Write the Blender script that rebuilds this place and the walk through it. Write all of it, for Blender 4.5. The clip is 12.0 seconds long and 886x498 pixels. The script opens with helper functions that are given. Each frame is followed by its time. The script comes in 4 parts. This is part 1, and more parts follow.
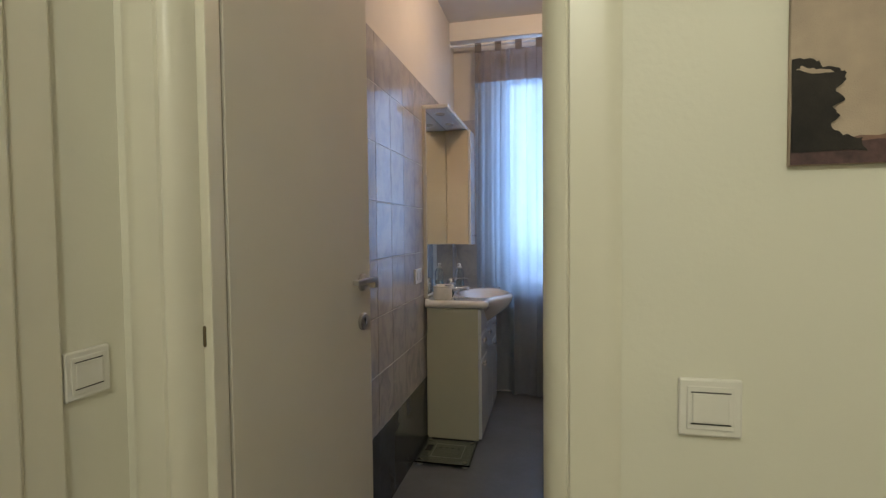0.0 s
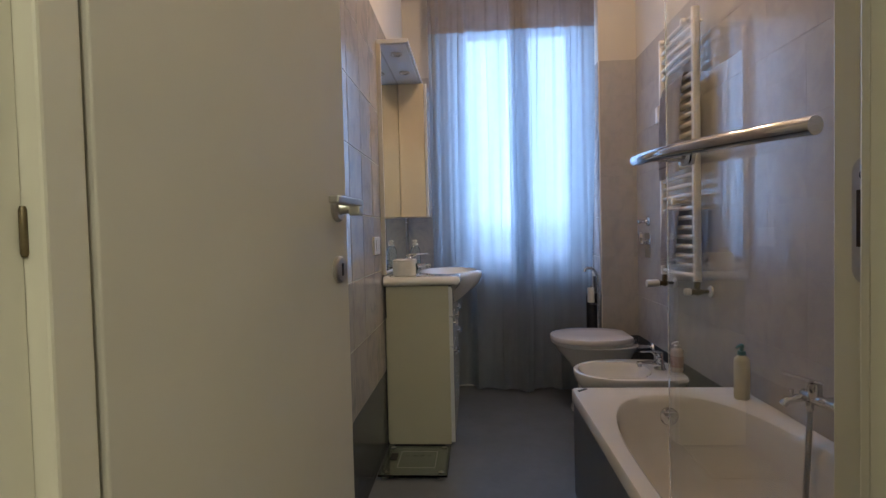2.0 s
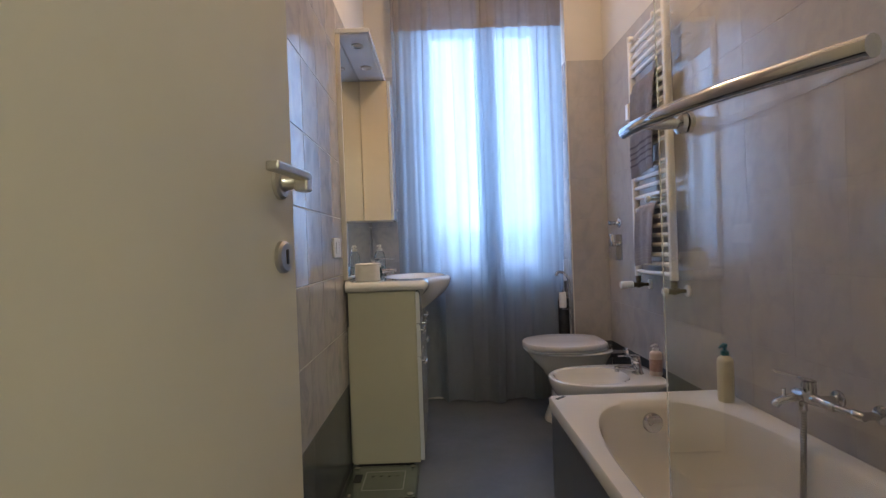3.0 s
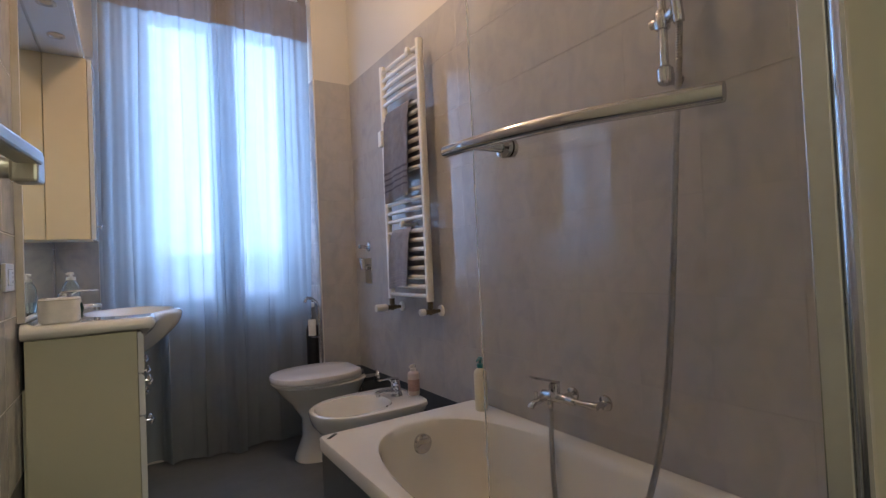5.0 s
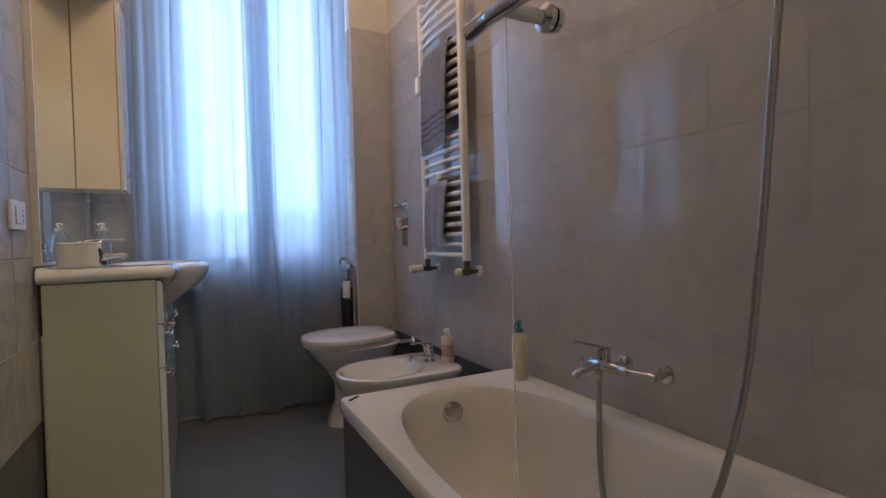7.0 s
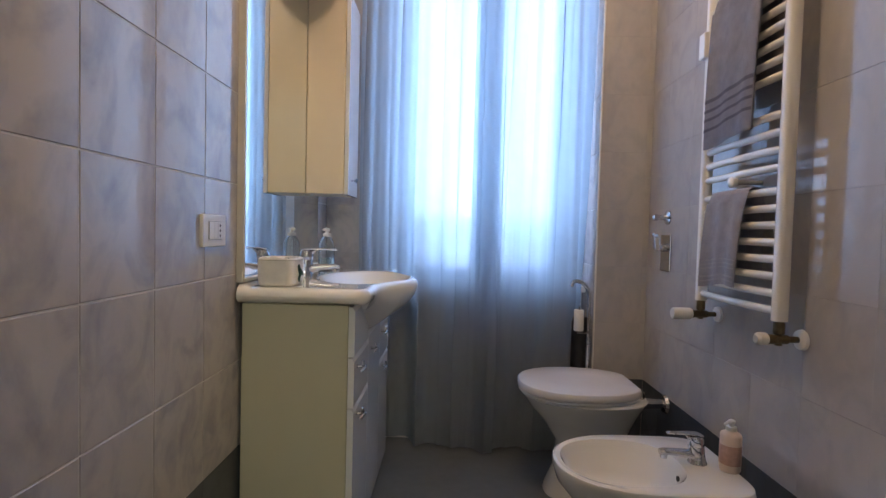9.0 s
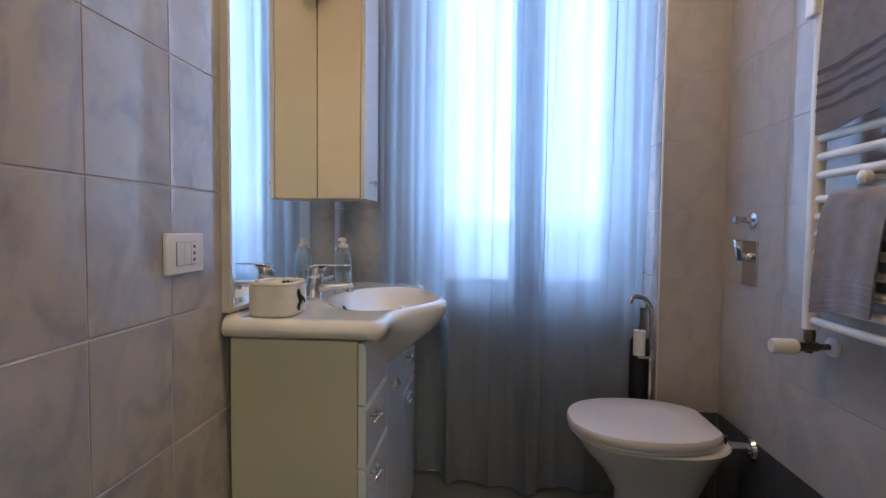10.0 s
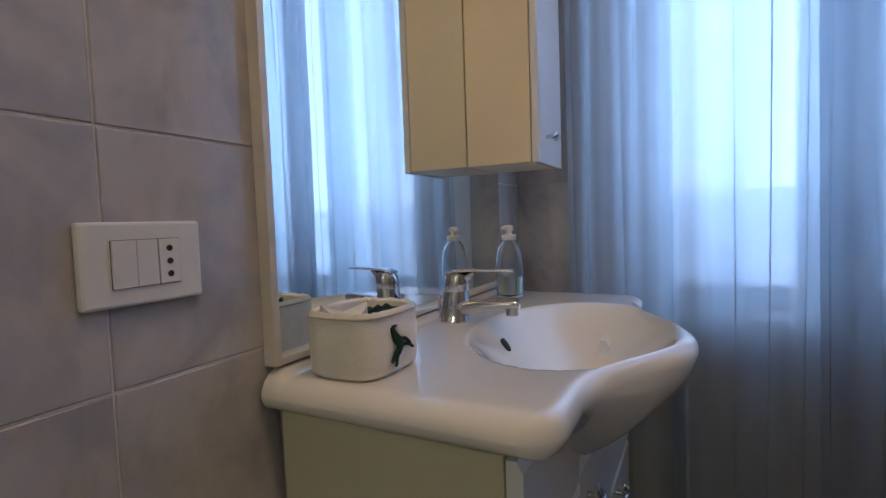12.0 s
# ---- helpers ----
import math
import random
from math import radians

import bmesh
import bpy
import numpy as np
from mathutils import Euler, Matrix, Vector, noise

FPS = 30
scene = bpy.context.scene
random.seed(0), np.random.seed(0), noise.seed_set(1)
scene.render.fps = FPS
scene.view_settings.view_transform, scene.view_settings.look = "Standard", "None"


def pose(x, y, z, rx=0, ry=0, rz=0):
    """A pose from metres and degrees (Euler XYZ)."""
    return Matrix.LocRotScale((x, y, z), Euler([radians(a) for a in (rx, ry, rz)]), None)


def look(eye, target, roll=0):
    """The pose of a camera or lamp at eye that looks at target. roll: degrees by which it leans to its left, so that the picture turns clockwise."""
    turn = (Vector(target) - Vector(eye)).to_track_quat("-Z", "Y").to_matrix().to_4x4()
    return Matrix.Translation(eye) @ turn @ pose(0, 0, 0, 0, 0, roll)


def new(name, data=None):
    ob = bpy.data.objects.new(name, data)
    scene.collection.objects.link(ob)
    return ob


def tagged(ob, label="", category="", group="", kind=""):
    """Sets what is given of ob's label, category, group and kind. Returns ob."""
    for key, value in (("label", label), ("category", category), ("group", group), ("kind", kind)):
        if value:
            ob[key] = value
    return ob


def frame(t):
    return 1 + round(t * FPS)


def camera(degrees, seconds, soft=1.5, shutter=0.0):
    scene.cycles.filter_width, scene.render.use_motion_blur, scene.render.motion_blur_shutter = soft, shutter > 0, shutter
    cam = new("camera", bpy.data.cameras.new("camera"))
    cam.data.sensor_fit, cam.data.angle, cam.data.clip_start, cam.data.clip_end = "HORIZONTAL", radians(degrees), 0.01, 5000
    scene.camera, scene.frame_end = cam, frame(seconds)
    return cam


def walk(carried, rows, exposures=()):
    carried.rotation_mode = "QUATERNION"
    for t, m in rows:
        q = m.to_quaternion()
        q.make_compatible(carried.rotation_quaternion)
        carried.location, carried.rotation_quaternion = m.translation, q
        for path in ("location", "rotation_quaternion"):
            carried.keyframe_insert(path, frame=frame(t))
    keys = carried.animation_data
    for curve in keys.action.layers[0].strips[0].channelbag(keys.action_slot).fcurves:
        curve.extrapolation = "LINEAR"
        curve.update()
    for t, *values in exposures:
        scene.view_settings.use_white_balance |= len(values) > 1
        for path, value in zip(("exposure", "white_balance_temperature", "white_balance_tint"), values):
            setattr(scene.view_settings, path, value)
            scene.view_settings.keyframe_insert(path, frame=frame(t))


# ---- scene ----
cam = camera(84.5, 12.0, soft=1.4)
PATH = [
    (0, (0.313, 0.258, 1.250), (-0.125, 2.208, 1.176), -0.6),
    (0.5, (0.175, 0.324, 1.202), (-0.357, 2.250, 1.123), -2.4),
    (0.7, (0.102, 0.401, 1.185), (-0.354, 2.348, 1.120), -2.9),
    (1, (0.045, 0.485, 1.148), (-0.324, 2.450, 1.093), -2.7),
    (1.2, (0.041, 0.521, 1.125), (-0.288, 2.493, 1.091), -2.5),
    (1.5, (0.047, 0.571, 1.090), (-0.236, 2.550, 1.032), -1.7),
    (2, (0.020, 0.694, 1.045), (-0.106, 2.689, 0.985), -1.4),
    (2.5, (0.007, 0.759, 1.000), (-0.061, 2.758, 0.978), -0.9),
    (2.7, (0.012, 0.784, 0.991), (-0.037, 2.784, 0.980), -1.4),
    (4.3, (-0.047, 1.057, 0.986), (0.700, 2.912, 1.002), -2.0),
    (4.5, (-0.065, 1.057, 0.991), (0.830, 2.845, 1.022), -2.2),
    (5, (-0.123, 1.016, 0.994), (0.959, 2.698, 1.040), -2.6),
    (5.5, (-0.164, 0.987, 0.980), (0.914, 2.671, 1.022), -1.7),
    (6, (-0.156, 0.990, 0.926), (0.912, 2.681, 0.936), -1.9),
    (6.5, (-0.089, 1.044, 0.900), (0.956, 2.749, 0.894), -1.7),
    (7, (0.013, 1.157, 0.903), (0.918, 2.940, 0.864), -1.6),
    (7.5, (0.100, 1.239, 0.927), (0.652, 3.160, 0.849), -1.3),
    (7.7, (0.101, 1.280, 0.926), (0.551, 3.227, 0.854), -0.3),
    (9.3, (0.180, 1.762, 1.025), (0.088, 3.759, 0.957), 1.0),
    (9.5, (0.163, 1.826, 1.029), (0.038, 3.821, 0.965), 0.7),
    (10, (0.177, 1.955, 1.058), (0.004, 3.945, 0.969), 0.6),
    (10.5, (0.161, 2.080, 1.026), (0.007, 4.071, 0.914), 0.8),
    (11, (0.139, 2.253, 1.046), (-0.145, 4.230, 0.938), 0.2),
    (11.5, (0.102, 2.419, 1.049), (-0.456, 4.335, 0.927), 0.5),
    (12, (0.065, 2.588, 1.031), (-0.867, 4.353, 0.918), -2.0),
]
walk(cam, [(t, look(eye, target, roll)) for t, eye, target, roll in PATH],
     exposures=[(0.0, -0.42), (0.5, -0.42), (1.0, -0.68), (1.5, -0.54), (2.0, -0.26), (2.5, 0.06), (4.5, -0.10), (5.5, -0.02), (6.5, -0.06), (7.0, -0.16), (7.5, 0.34), (9.5, 0.08), (10.0, 0.06), (10.5, -0.46), (11.0, -0.42), (12.0, -0.38)])

# ---- world and light ----
world = bpy.data.worlds.new("sky")
scene.world = world
world.use_nodes = True
wn = world.node_tree.nodes
sky = wn.new("ShaderNodeTexSky")
sky.sky_type, sky.sun_disc, sky.sun_elevation, sky.sun_rotation = "NISHITA", False, radians(35), radians(200)
world.node_tree.links.new(sky.outputs[0], wn["Background"].inputs[0])
wn["Background"].inputs[1].default_value = 0.12


def lamp(name, kind, power, colour, m, size=0.1, size_y=None):
    data = bpy.data.lights.new(name, kind)
    data.energy, data.color = power, colour
    if kind == "AREA":
        data.shape, data.size, data.size_y = "RECTANGLE", size, size_y or size
    else:
        data.shadow_soft_size = size
    ob = new(name, data)
    ob.matrix_basis = m
    return ob


# daylight in the window opening, the bulbs of the bathroom's ceiling lamp, the hall's lamp
lamp("window_daylight", "AREA", 33, (0.405, 0.595, 1.0), pose(0.335, 4.150, 1.603, -90, 0, 0), 0.775, 1.64)
for bx, by in ((0.22, 2.79), (0.40, 2.71)):
    lamp("ceiling_bulb", "POINT", 11.2, (1.0, 0.70, 0.45), pose(bx, by, 2.615), 0.04)
lamp("hall_bulb", "POINT", 41, (0.97, 0.97, 0.82), pose(0.40, -0.55, 2.35), 0.06)

# ---- materials ----


def mat(name, colour, rough=0.5, metal=0.0, vary=0.0, scale=4.0, bump=0.0, bump_scale=60.0, spec=0.5, dark=None, rand=0.0, coat=0.0):
    """A surface whose colour drifts between colour and dark, at two scales, with a fine relief."""
    m = bpy.data.materials.new(name)
    m.use_nodes = True
    nt = m.node_tree
    n, l = nt.nodes, nt.links
    p = n["Principled BSDF"]
    p.inputs["Base Color"].default_value = (*colour, 1)
    p.inputs["Roughness"].default_value = rough
    p.inputs["Metallic"].default_value = metal
    p.inputs["Specular IOR Level"].default_value = spec
    p.inputs["Coat Weight"].default_value = coat
    tc = n.new("ShaderNodeTexCoord")
    if vary or dark:
        dark = dark or tuple(c * (1 - vary) for c in colour)
        big, small, mix, add = n.new("ShaderNodeTexNoise"), n.new("ShaderNodeTexNoise"), n.new("ShaderNodeMix"), n.new("ShaderNodeMath")
        big.inputs["Scale"].default_value, small.inputs["Scale"].default_value = scale, scale * 6
        big.inputs["Detail"].default_value = 5
        for t in (big, small):
            l.new(tc.outputs["Object"], t.inputs["Vector"])
        add.operation = "MULTIPLY_ADD"
        add.inputs[1].default_value = 0.35
        l.new(small.outputs["Fac"], add.inputs[0])
        l.new(big.outputs["Fac"], add.inputs[2])
        ramp = n.new("ShaderNodeMapRange")
        ramp.inputs["From Min"].default_value, ramp.inputs["From Max"].default_value = 0.45, 0.90
        l.new(add.outputs[0], ramp.inputs["Value"])
        mix.data_type = "RGBA"
        mix.inputs["A"].default_value, mix.inputs["B"].default_value = (*colour, 1), (*dark, 1)
        l.new(ramp.outputs[0], mix.inputs["Factor"])
        out = mix.outputs["Result"]
        if rand:
            info, hsv, rr = n.new("ShaderNodeObjectInfo"), n.new("ShaderNodeHueSaturation"), n.new("ShaderNodeMapRange")
            rr.inputs["To Min"].default_value, rr.inputs["To Max"].default_value = 1 - rand, 1 + rand
            l.new(info.outputs["Random"], rr.inputs["Value"])
            l.new(rr.outputs[0], hsv.inputs["Value"])
            l.new(out, hsv.inputs["Color"])
            out = hsv.outputs[0]
        l.new(out, p.inputs["Base Color"])
    if bump:
        fine, b = n.new("ShaderNodeTexNoise"), n.new("ShaderNodeBump")
        fine.inputs["Scale"].default_value, fine.inputs["Detail"].default_value = bump_scale, 3
        b.inputs["Strength"].default_value, b.inputs["Distance"].default_value = bump, 0.002
        l.new(tc.outputs["Object"], fine.inputs["Vector"])
        l.new(fine.outputs["Fac"], b.inputs["Height"])
        l.new(b.outputs[0], p.inputs["Normal"])
    return m


def marble(name, pale, vein, rough):
    """Glazed tile printed with soft cloudy veins; every tile takes its own stretch of the pattern."""
    m = bpy.data.materials.new(name)
    m.use_nodes = True
    n, l = m.node_tree.nodes, m.node_tree.links
    p = n["Principled BSDF"]
    p.inputs["Roughness"].default_value = rough
    p.inputs["Specular IOR Level"].default_value = 0.62
    tc, info, shift, mp = n.new("ShaderNodeTexCoord"), n.new("ShaderNodeObjectInfo"), n.new("ShaderNodeVectorMath"), n.new("ShaderNodeMapping")
    shift.operation = "MULTIPLY_ADD"
    shift.inputs[1].default_value = (37, 21, 53)
    l.new(info.outputs["Random"], shift.inputs[0])
    l.new(tc.outputs["Object"], shift.inputs[2])
    mp.inputs["Scale"].default_value = (7.6, 7.6, 5.4)
    mp.inputs["Rotation"].default_value = (0.6, 0.2, 0)
    l.new(shift.outputs[0], mp.inputs["Vector"])
    cloud, fleck = n.new("ShaderNodeTexNoise"), n.new("ShaderNodeTexNoise")
    cloud.inputs["Scale"].default_value, cloud.inputs["Detail"].default_value, cloud.inputs["Distortion"].default_value = 1.3, 6, 1.2
    fleck.inputs["Scale"].default_value, fleck.inputs["Detail"].default_value = 7, 4
    l.new(mp.outputs[0], cloud.inputs["Vector"])
    l.new(mp.outputs[0], fleck.inputs["Vector"])
    add, rng, mix = n.new("ShaderNodeMath"), n.new("ShaderNodeMapRange"), n.new("ShaderNodeMix")
    add.operation = "MULTIPLY_ADD"
    add.inputs[1].default_value = 0.22
    l.new(fleck.outputs["Fac"], add.inputs[0])
    l.new(cloud.outputs["Fac"], add.inputs[2])
    rng.inputs["From Min"].default_value, rng.inputs["From Max"].default_value = 0.54, 0.84
    l.new(add.outputs[0], rng.inputs["Value"])
    mix.data_type = "RGBA"
    mix.inputs["A"].default_value, mix.inputs["B"].default_value = (*pale, 1), (*vein, 1)
    l.new(rng.outputs[0], mix.inputs["Factor"])
    l.new(mix.outputs["Result"], p.inputs["Base Color"])
    bump, wave = n.new("ShaderNodeBump"), n.new("ShaderNodeTexNoise")
    wave.inputs["Scale"].default_value = 9
    l.new(shift.outputs[0], wave.inputs["Vector"])
    bump.inputs["Strength"].default_value, bump.inputs["Distance"].default_value = 0.02, 0.002
    l.new(wave.outputs["Fac"], bump.inputs["Height"])
    l.new(bump.outputs[0], p.inputs["Normal"])
    return m


def glass(name, tint, rough=0.0, ior=1.45):
    m = bpy.data.materials.new(name)
    m.use_nodes = True
    p = m.node_tree.nodes["Principled BSDF"]
    p.inputs["Base Color"].default_value = (*tint, 1)
    p.inputs["Roughness"].default_value, p.inputs["Transmission Weight"].default_value, p.inputs["IOR"].default_value = rough, 1.0, ior
    return m


def cloth(name, colour, see, through_light, tint=None):
    """Woven cloth that lets light through: part open weave, part translucent thread."""
    m = bpy.data.materials.new(name)
    m.use_nodes = True
    n, l = m.node_tree.nodes, m.node_tree.links
    n.remove(n["Principled BSDF"])
    out = n["Material Output"]
    dif, tra, clear, a, b = (n.new(k) for k in ("ShaderNodeBsdfDiffuse", "ShaderNodeBsdfTranslucent", "ShaderNodeBsdfTransparent", "ShaderNodeMixShader", "ShaderNodeMixShader"))
    tc, noise_node, mix = n.new("ShaderNodeTexCoord"), n.new("ShaderNodeTexNoise"), n.new("ShaderNodeMix")
    noise_node.inputs["Scale"].default_value, noise_node.inputs["Detail"].default_value = 14, 6
    l.new(tc.outputs["Object"], noise_node.inputs["Vector"])
    mix.data_type = "RGBA"
    mix.inputs["A"].default_value, mix.inputs["B"].default_value = (*(c * 0.85 for c in colour), 1), (*(min(1, c * 1.12) for c in colour), 1)
    l.new(noise_node.outputs["Fac"], mix.inputs["Factor"])
    l.new(mix.outputs["Result"], dif.inputs["Color"])
    if tint:
        tra.inputs["Color"].default_value = (*tint, 1)
    else:
        l.new(mix.outputs["Result"], tra.inputs["Color"])
    a.inputs["Fac"].default_value, b.inputs["Fac"].default_value = through_light, see
    if see > 0:
        mp, streak, rng_node = n.new("ShaderNodeMapping"), n.new("ShaderNodeTexNoise"), n.new("ShaderNodeMapRange")
        mp.inputs["Scale"].default_value = (1, 1, 0.035)
        streak.inputs["Scale"].default_value, streak.inputs["Detail"].default_value = 9, 1
        l.new(tc.outputs["Object"], mp.inputs["Vector"])
        l.new(mp.outputs[0], streak.inputs["Vector"])
        l.new(streak.outputs["Fac"], rng_node.inputs["Value"])
        rng_node.inputs["From Min"].default_value, rng_node.inputs["From Max"].default_value = 0.34, 0.68
        rng_node.inputs["To Min"].default_value, rng_node.inputs["To Max"].default_value = see * 0.55, see * 1.5
        l.new(rng_node.outputs[0], b.inputs["Fac"])
    l.new(dif.outputs[0], a.inputs[1])
    l.new(tra.outputs[0], a.inputs[2])
    l.new(a.outputs[0], b.inputs[1])
    l.new(clear.outputs[0], b.inputs[2])
    l.new(b.outputs[0], out.inputs["Surface"])
    return m


PLASTER = mat("white_plaster", (0.64, 0.605, 0.55), 0.85, vary=0.06, scale=1.5, bump=0.3, bump_scale=120)
HALL = mat("cream_wall_paint", (0.74, 0.72, 0.62), 0.6, vary=0.05, scale=1.2, bump=0.25, bump_scale=90)
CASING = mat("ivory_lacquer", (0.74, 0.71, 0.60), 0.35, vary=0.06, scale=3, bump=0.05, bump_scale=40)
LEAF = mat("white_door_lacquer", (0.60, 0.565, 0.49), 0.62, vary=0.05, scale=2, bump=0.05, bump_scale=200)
TILE = marble("pale_grey_marble_tile", (0.475, 0.448, 0.438), (0.335, 0.332, 0.350), 0.022)
TILE_QUIET = marble("quiet_grey_marble_tile", (0.475, 0.450, 0.436), (0.405, 0.390, 0.390), 0.022)
BAND = mat("slate_blue_tile", (0.085, 0.095, 0.11), 0.25, vary=0.25, scale=6, rand=0.08)
GROUT = mat("grey_grout", (0.60, 0.58, 0.55), 0.85, vary=0.15, scale=20, bump=0.3, bump_scale=300)
FLOOR = mat("slate_grey_floor", (0.155, 0.165, 0.178), 0.42, vary=0.22, scale=5, bump=0.12, bump_scale=150)
PARQUET = mat("hall_floor_stone", (0.30, 0.25, 0.19), 0.3, vary=0.2, scale=5)
CERAMIC = mat("white_ceramic", (0.80, 0.78, 0.74), 0.04, vary=0.03, scale=3, coat=1.0)
ACRYLIC = mat("ivory_acrylic", (0.80, 0.77, 0.72), 0.10, vary=0.03, scale=3)
CREAM = mat("cream_laminate", (0.56, 0.535, 0.40), 0.35, vary=0.04, scale=3)
GLOSSW = mat("white_gloss_front", (0.72, 0.73, 0.74), 0.12, vary=0.04, scale=4)
CHROME = mat("chrome", (0.64, 0.64, 0.655), 0.05, 1.0, vary=0.08, scale=30)
SATIN = mat("satin_nickel", (0.60, 0.58, 0.55), 0.28, 1.0, vary=0.10, scale=40)
DARKMETAL = mat("dark_metal", (0.05, 0.05, 0.055), 0.3, 0.8, vary=0.2, scale=30)
ALU = mat("bright_aluminium", (0.70, 0.72, 0.74), 0.18, 1.0, vary=0.08, scale=20)
BRASS = mat("tarnished_brass", (0.20, 0.16, 0.10), 0.35, 1.0, vary=0.3, scale=60)
MIRROR = mat("mirror_silver", (0.86, 0.90, 0.90), 0.0, 1.0)
RAD = mat("white_radiator_enamel", (0.87, 0.85, 0.81), 0.16, vary=0.05, scale=8)
PLASTIC = mat("white_plastic", (0.74, 0.72, 0.67), 0.32, vary=0.04, scale=12)
# near-black: painted shade in gaps, holes and recesses; also dark plastic and print
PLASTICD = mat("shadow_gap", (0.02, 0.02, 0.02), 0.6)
TERRY = mat("white_terry", (0.84, 0.80, 0.73), 0.95, vary=0.12, scale=40, bump=0.45, bump_scale=520)
GREENCLOTH = mat("dark_green_cloth", (0.008, 0.05, 0.042), 0.9, vary=0.4, scale=80, bump=0.8, bump_scale=400)
TOWEL = mat("grey_towel", (0.25, 0.24, 0.27), 0.95, vary=0.2, scale=30, bump=1.0, bump_scale=500)
TOWEL_PALE = mat("pale_grey_towel", (0.37, 0.355, 0.385), 0.95, vary=0.2, scale=30, bump=1.0, bump_scale=500)
STRIPE = mat("towel_stripe", (0.13, 0.12, 0.15), 0.9, vary=0.2, scale=60)
STRIPE_PALE = mat("towel_stripe_pale", (0.42, 0.40, 0.42), 0.9, vary=0.2, scale=60)
TEAL = mat("teal_plastic", (0.01, 0.17, 0.21), 0.3, vary=0.05, scale=20)
CREAMPL = mat("cream_bottle", (0.72, 0.68, 0.53), 0.35, vary=0.05, scale=20)
PINK = mat("pink_label", (0.55, 0.36, 0.32), 0.5, vary=0.25, scale=80)
GLASS = glass("clear_glass", (0.97, 0.99, 0.985))
PANE = glass("window_glass", (0.98, 0.99, 1.0))
BOTTLE = glass("clear_bottle", (0.93, 0.97, 0.98), 0.02)
SCALEGLASS = glass("tinted_glass", (0.74, 0.80, 0.77))
PAPER = mat("toilet_paper", (0.75, 0.74, 0.71), 0.95, vary=0.08, scale=60, bump=0.6, bump_scale=300)
CURTAIN = cloth("grey_voile", (0.29, 0.30, 0.34), 0.112, 0.47, tint=(0.405, 0.512, 0.585))
FROST = cloth("frosted_film", (0.94, 0.95, 0.96), 0.0, 0.95)
GROUTD = mat("tile_coloured_grout", (0.42, 0.40, 0.385), 0.85, vary=0.15, scale=20)
HEADER = cloth("grey_voile_doubled", (0.32, 0.30, 0.31), 0.0, 0.40)
PAINTING = mat("painted_sky", (0.50, 0.40, 0.31), 0.8, dark=(0.33, 0.26, 0.21), scale=5, bump=0.5, bump_scale=500)
PAINTDARK = mat("painted_dark", (0.035, 0.028, 0.024), 0.8, dark=(0.012, 0.010, 0.010), scale=14, bump=0.5, bump_scale=500)
PAINTPURPLE = mat("painted_heath", (0.16, 0.09, 0.085), 0.8, dark=(0.05, 0.03, 0.035), scale=20, bump=0.5, bump_scale=500)
PAINTRIDGE = mat("painted_ridge", (0.30, 0.17, 0.12), 0.8, dark=(0.18, 0.11, 0.09), scale=20, bump=0.5, bump_scale=500)
# niche white raised above PLASTER to bounce daylight onto the curtain
NICHE = mat("bounce_white_paint", (0.82, 0.81, 0.79), 0.8, vary=0.04, scale=2, bump=0.2, bump_scale=120)
# laminate like CREAM, with the warm lamplight put into its colour
CABINET = mat("lamplit_laminate", (0.76, 0.66, 0.48), 0.35, vary=0.05, scale=3)
FOG = mat("white_window_paint", (0.75, 0.75, 0.74), 0.4, vary=0.04)

# ---- building helpers ----
ORIGIN = {}


def thing(name, at, label="", category="", group="", kind=""):
    ob = new(name)
    ob.empty_display_size = 0.05
    ob.location = at
    ORIGIN[ob] = Vector(at)
    return tagged(ob, label, category, group, kind)


def part(name, bm, material, parent=None, label="", flat=False):
    """Links a bmesh, given in the world's metres, as one mesh under a thing or a part."""
    o = ORIGIN[parent] if parent else Vector((0, 0, 0))
    bmesh.ops.translate(bm, verts=bm.verts[:], vec=-o)
    bmesh.ops.recalc_face_normals(bm, faces=bm.faces[:])
    if flat:
        for f in bm.faces:
            f.smooth = False
    for e in bm.edges:
        if len(e.link_faces) == 2 and e.calc_face_angle(0) > radians(38):
            e.smooth = False
    me = bpy.data.meshes.new(name)
    bm.to_mesh(me)
    bm.free()
    me.materials.append(material)
    ob = new(name, me)
    ORIGIN[ob] = o
    if parent:
        ob.parent = parent
    return tagged(ob, label)


def box(x0, y0, z0, x1, y1, z1, bevel=0.0, seg=2, bm=None):
    b = bmesh.new()
    bmesh.ops.create_cube(b, size=1)
    for v in b.verts:
        v.co = Vector(((x0 + x1) / 2 + v.co.x * (x1 - x0), (y0 + y1) / 2 + v.co.y * (y1 - y0), (z0 + z1) / 2 + v.co.z * (z1 - z0)))
    if bevel:
        bmesh.ops.bevel(b, geom=b.edges[:], offset=bevel, segments=seg, affect="EDGES", profile=0.5)
    return join(bm, b)


def join(bm, b):
    if bm is None:
        return b
    me = bpy.data.meshes.new("tmp")
    b.to_mesh(me)
    b.free()
    bm.from_mesh(me)
    bpy.data.meshes.remove(me)
    return bm


def turned(bm, m):
    bmesh.ops.transform(bm, matrix=m, verts=bm.verts[:])
    return bm


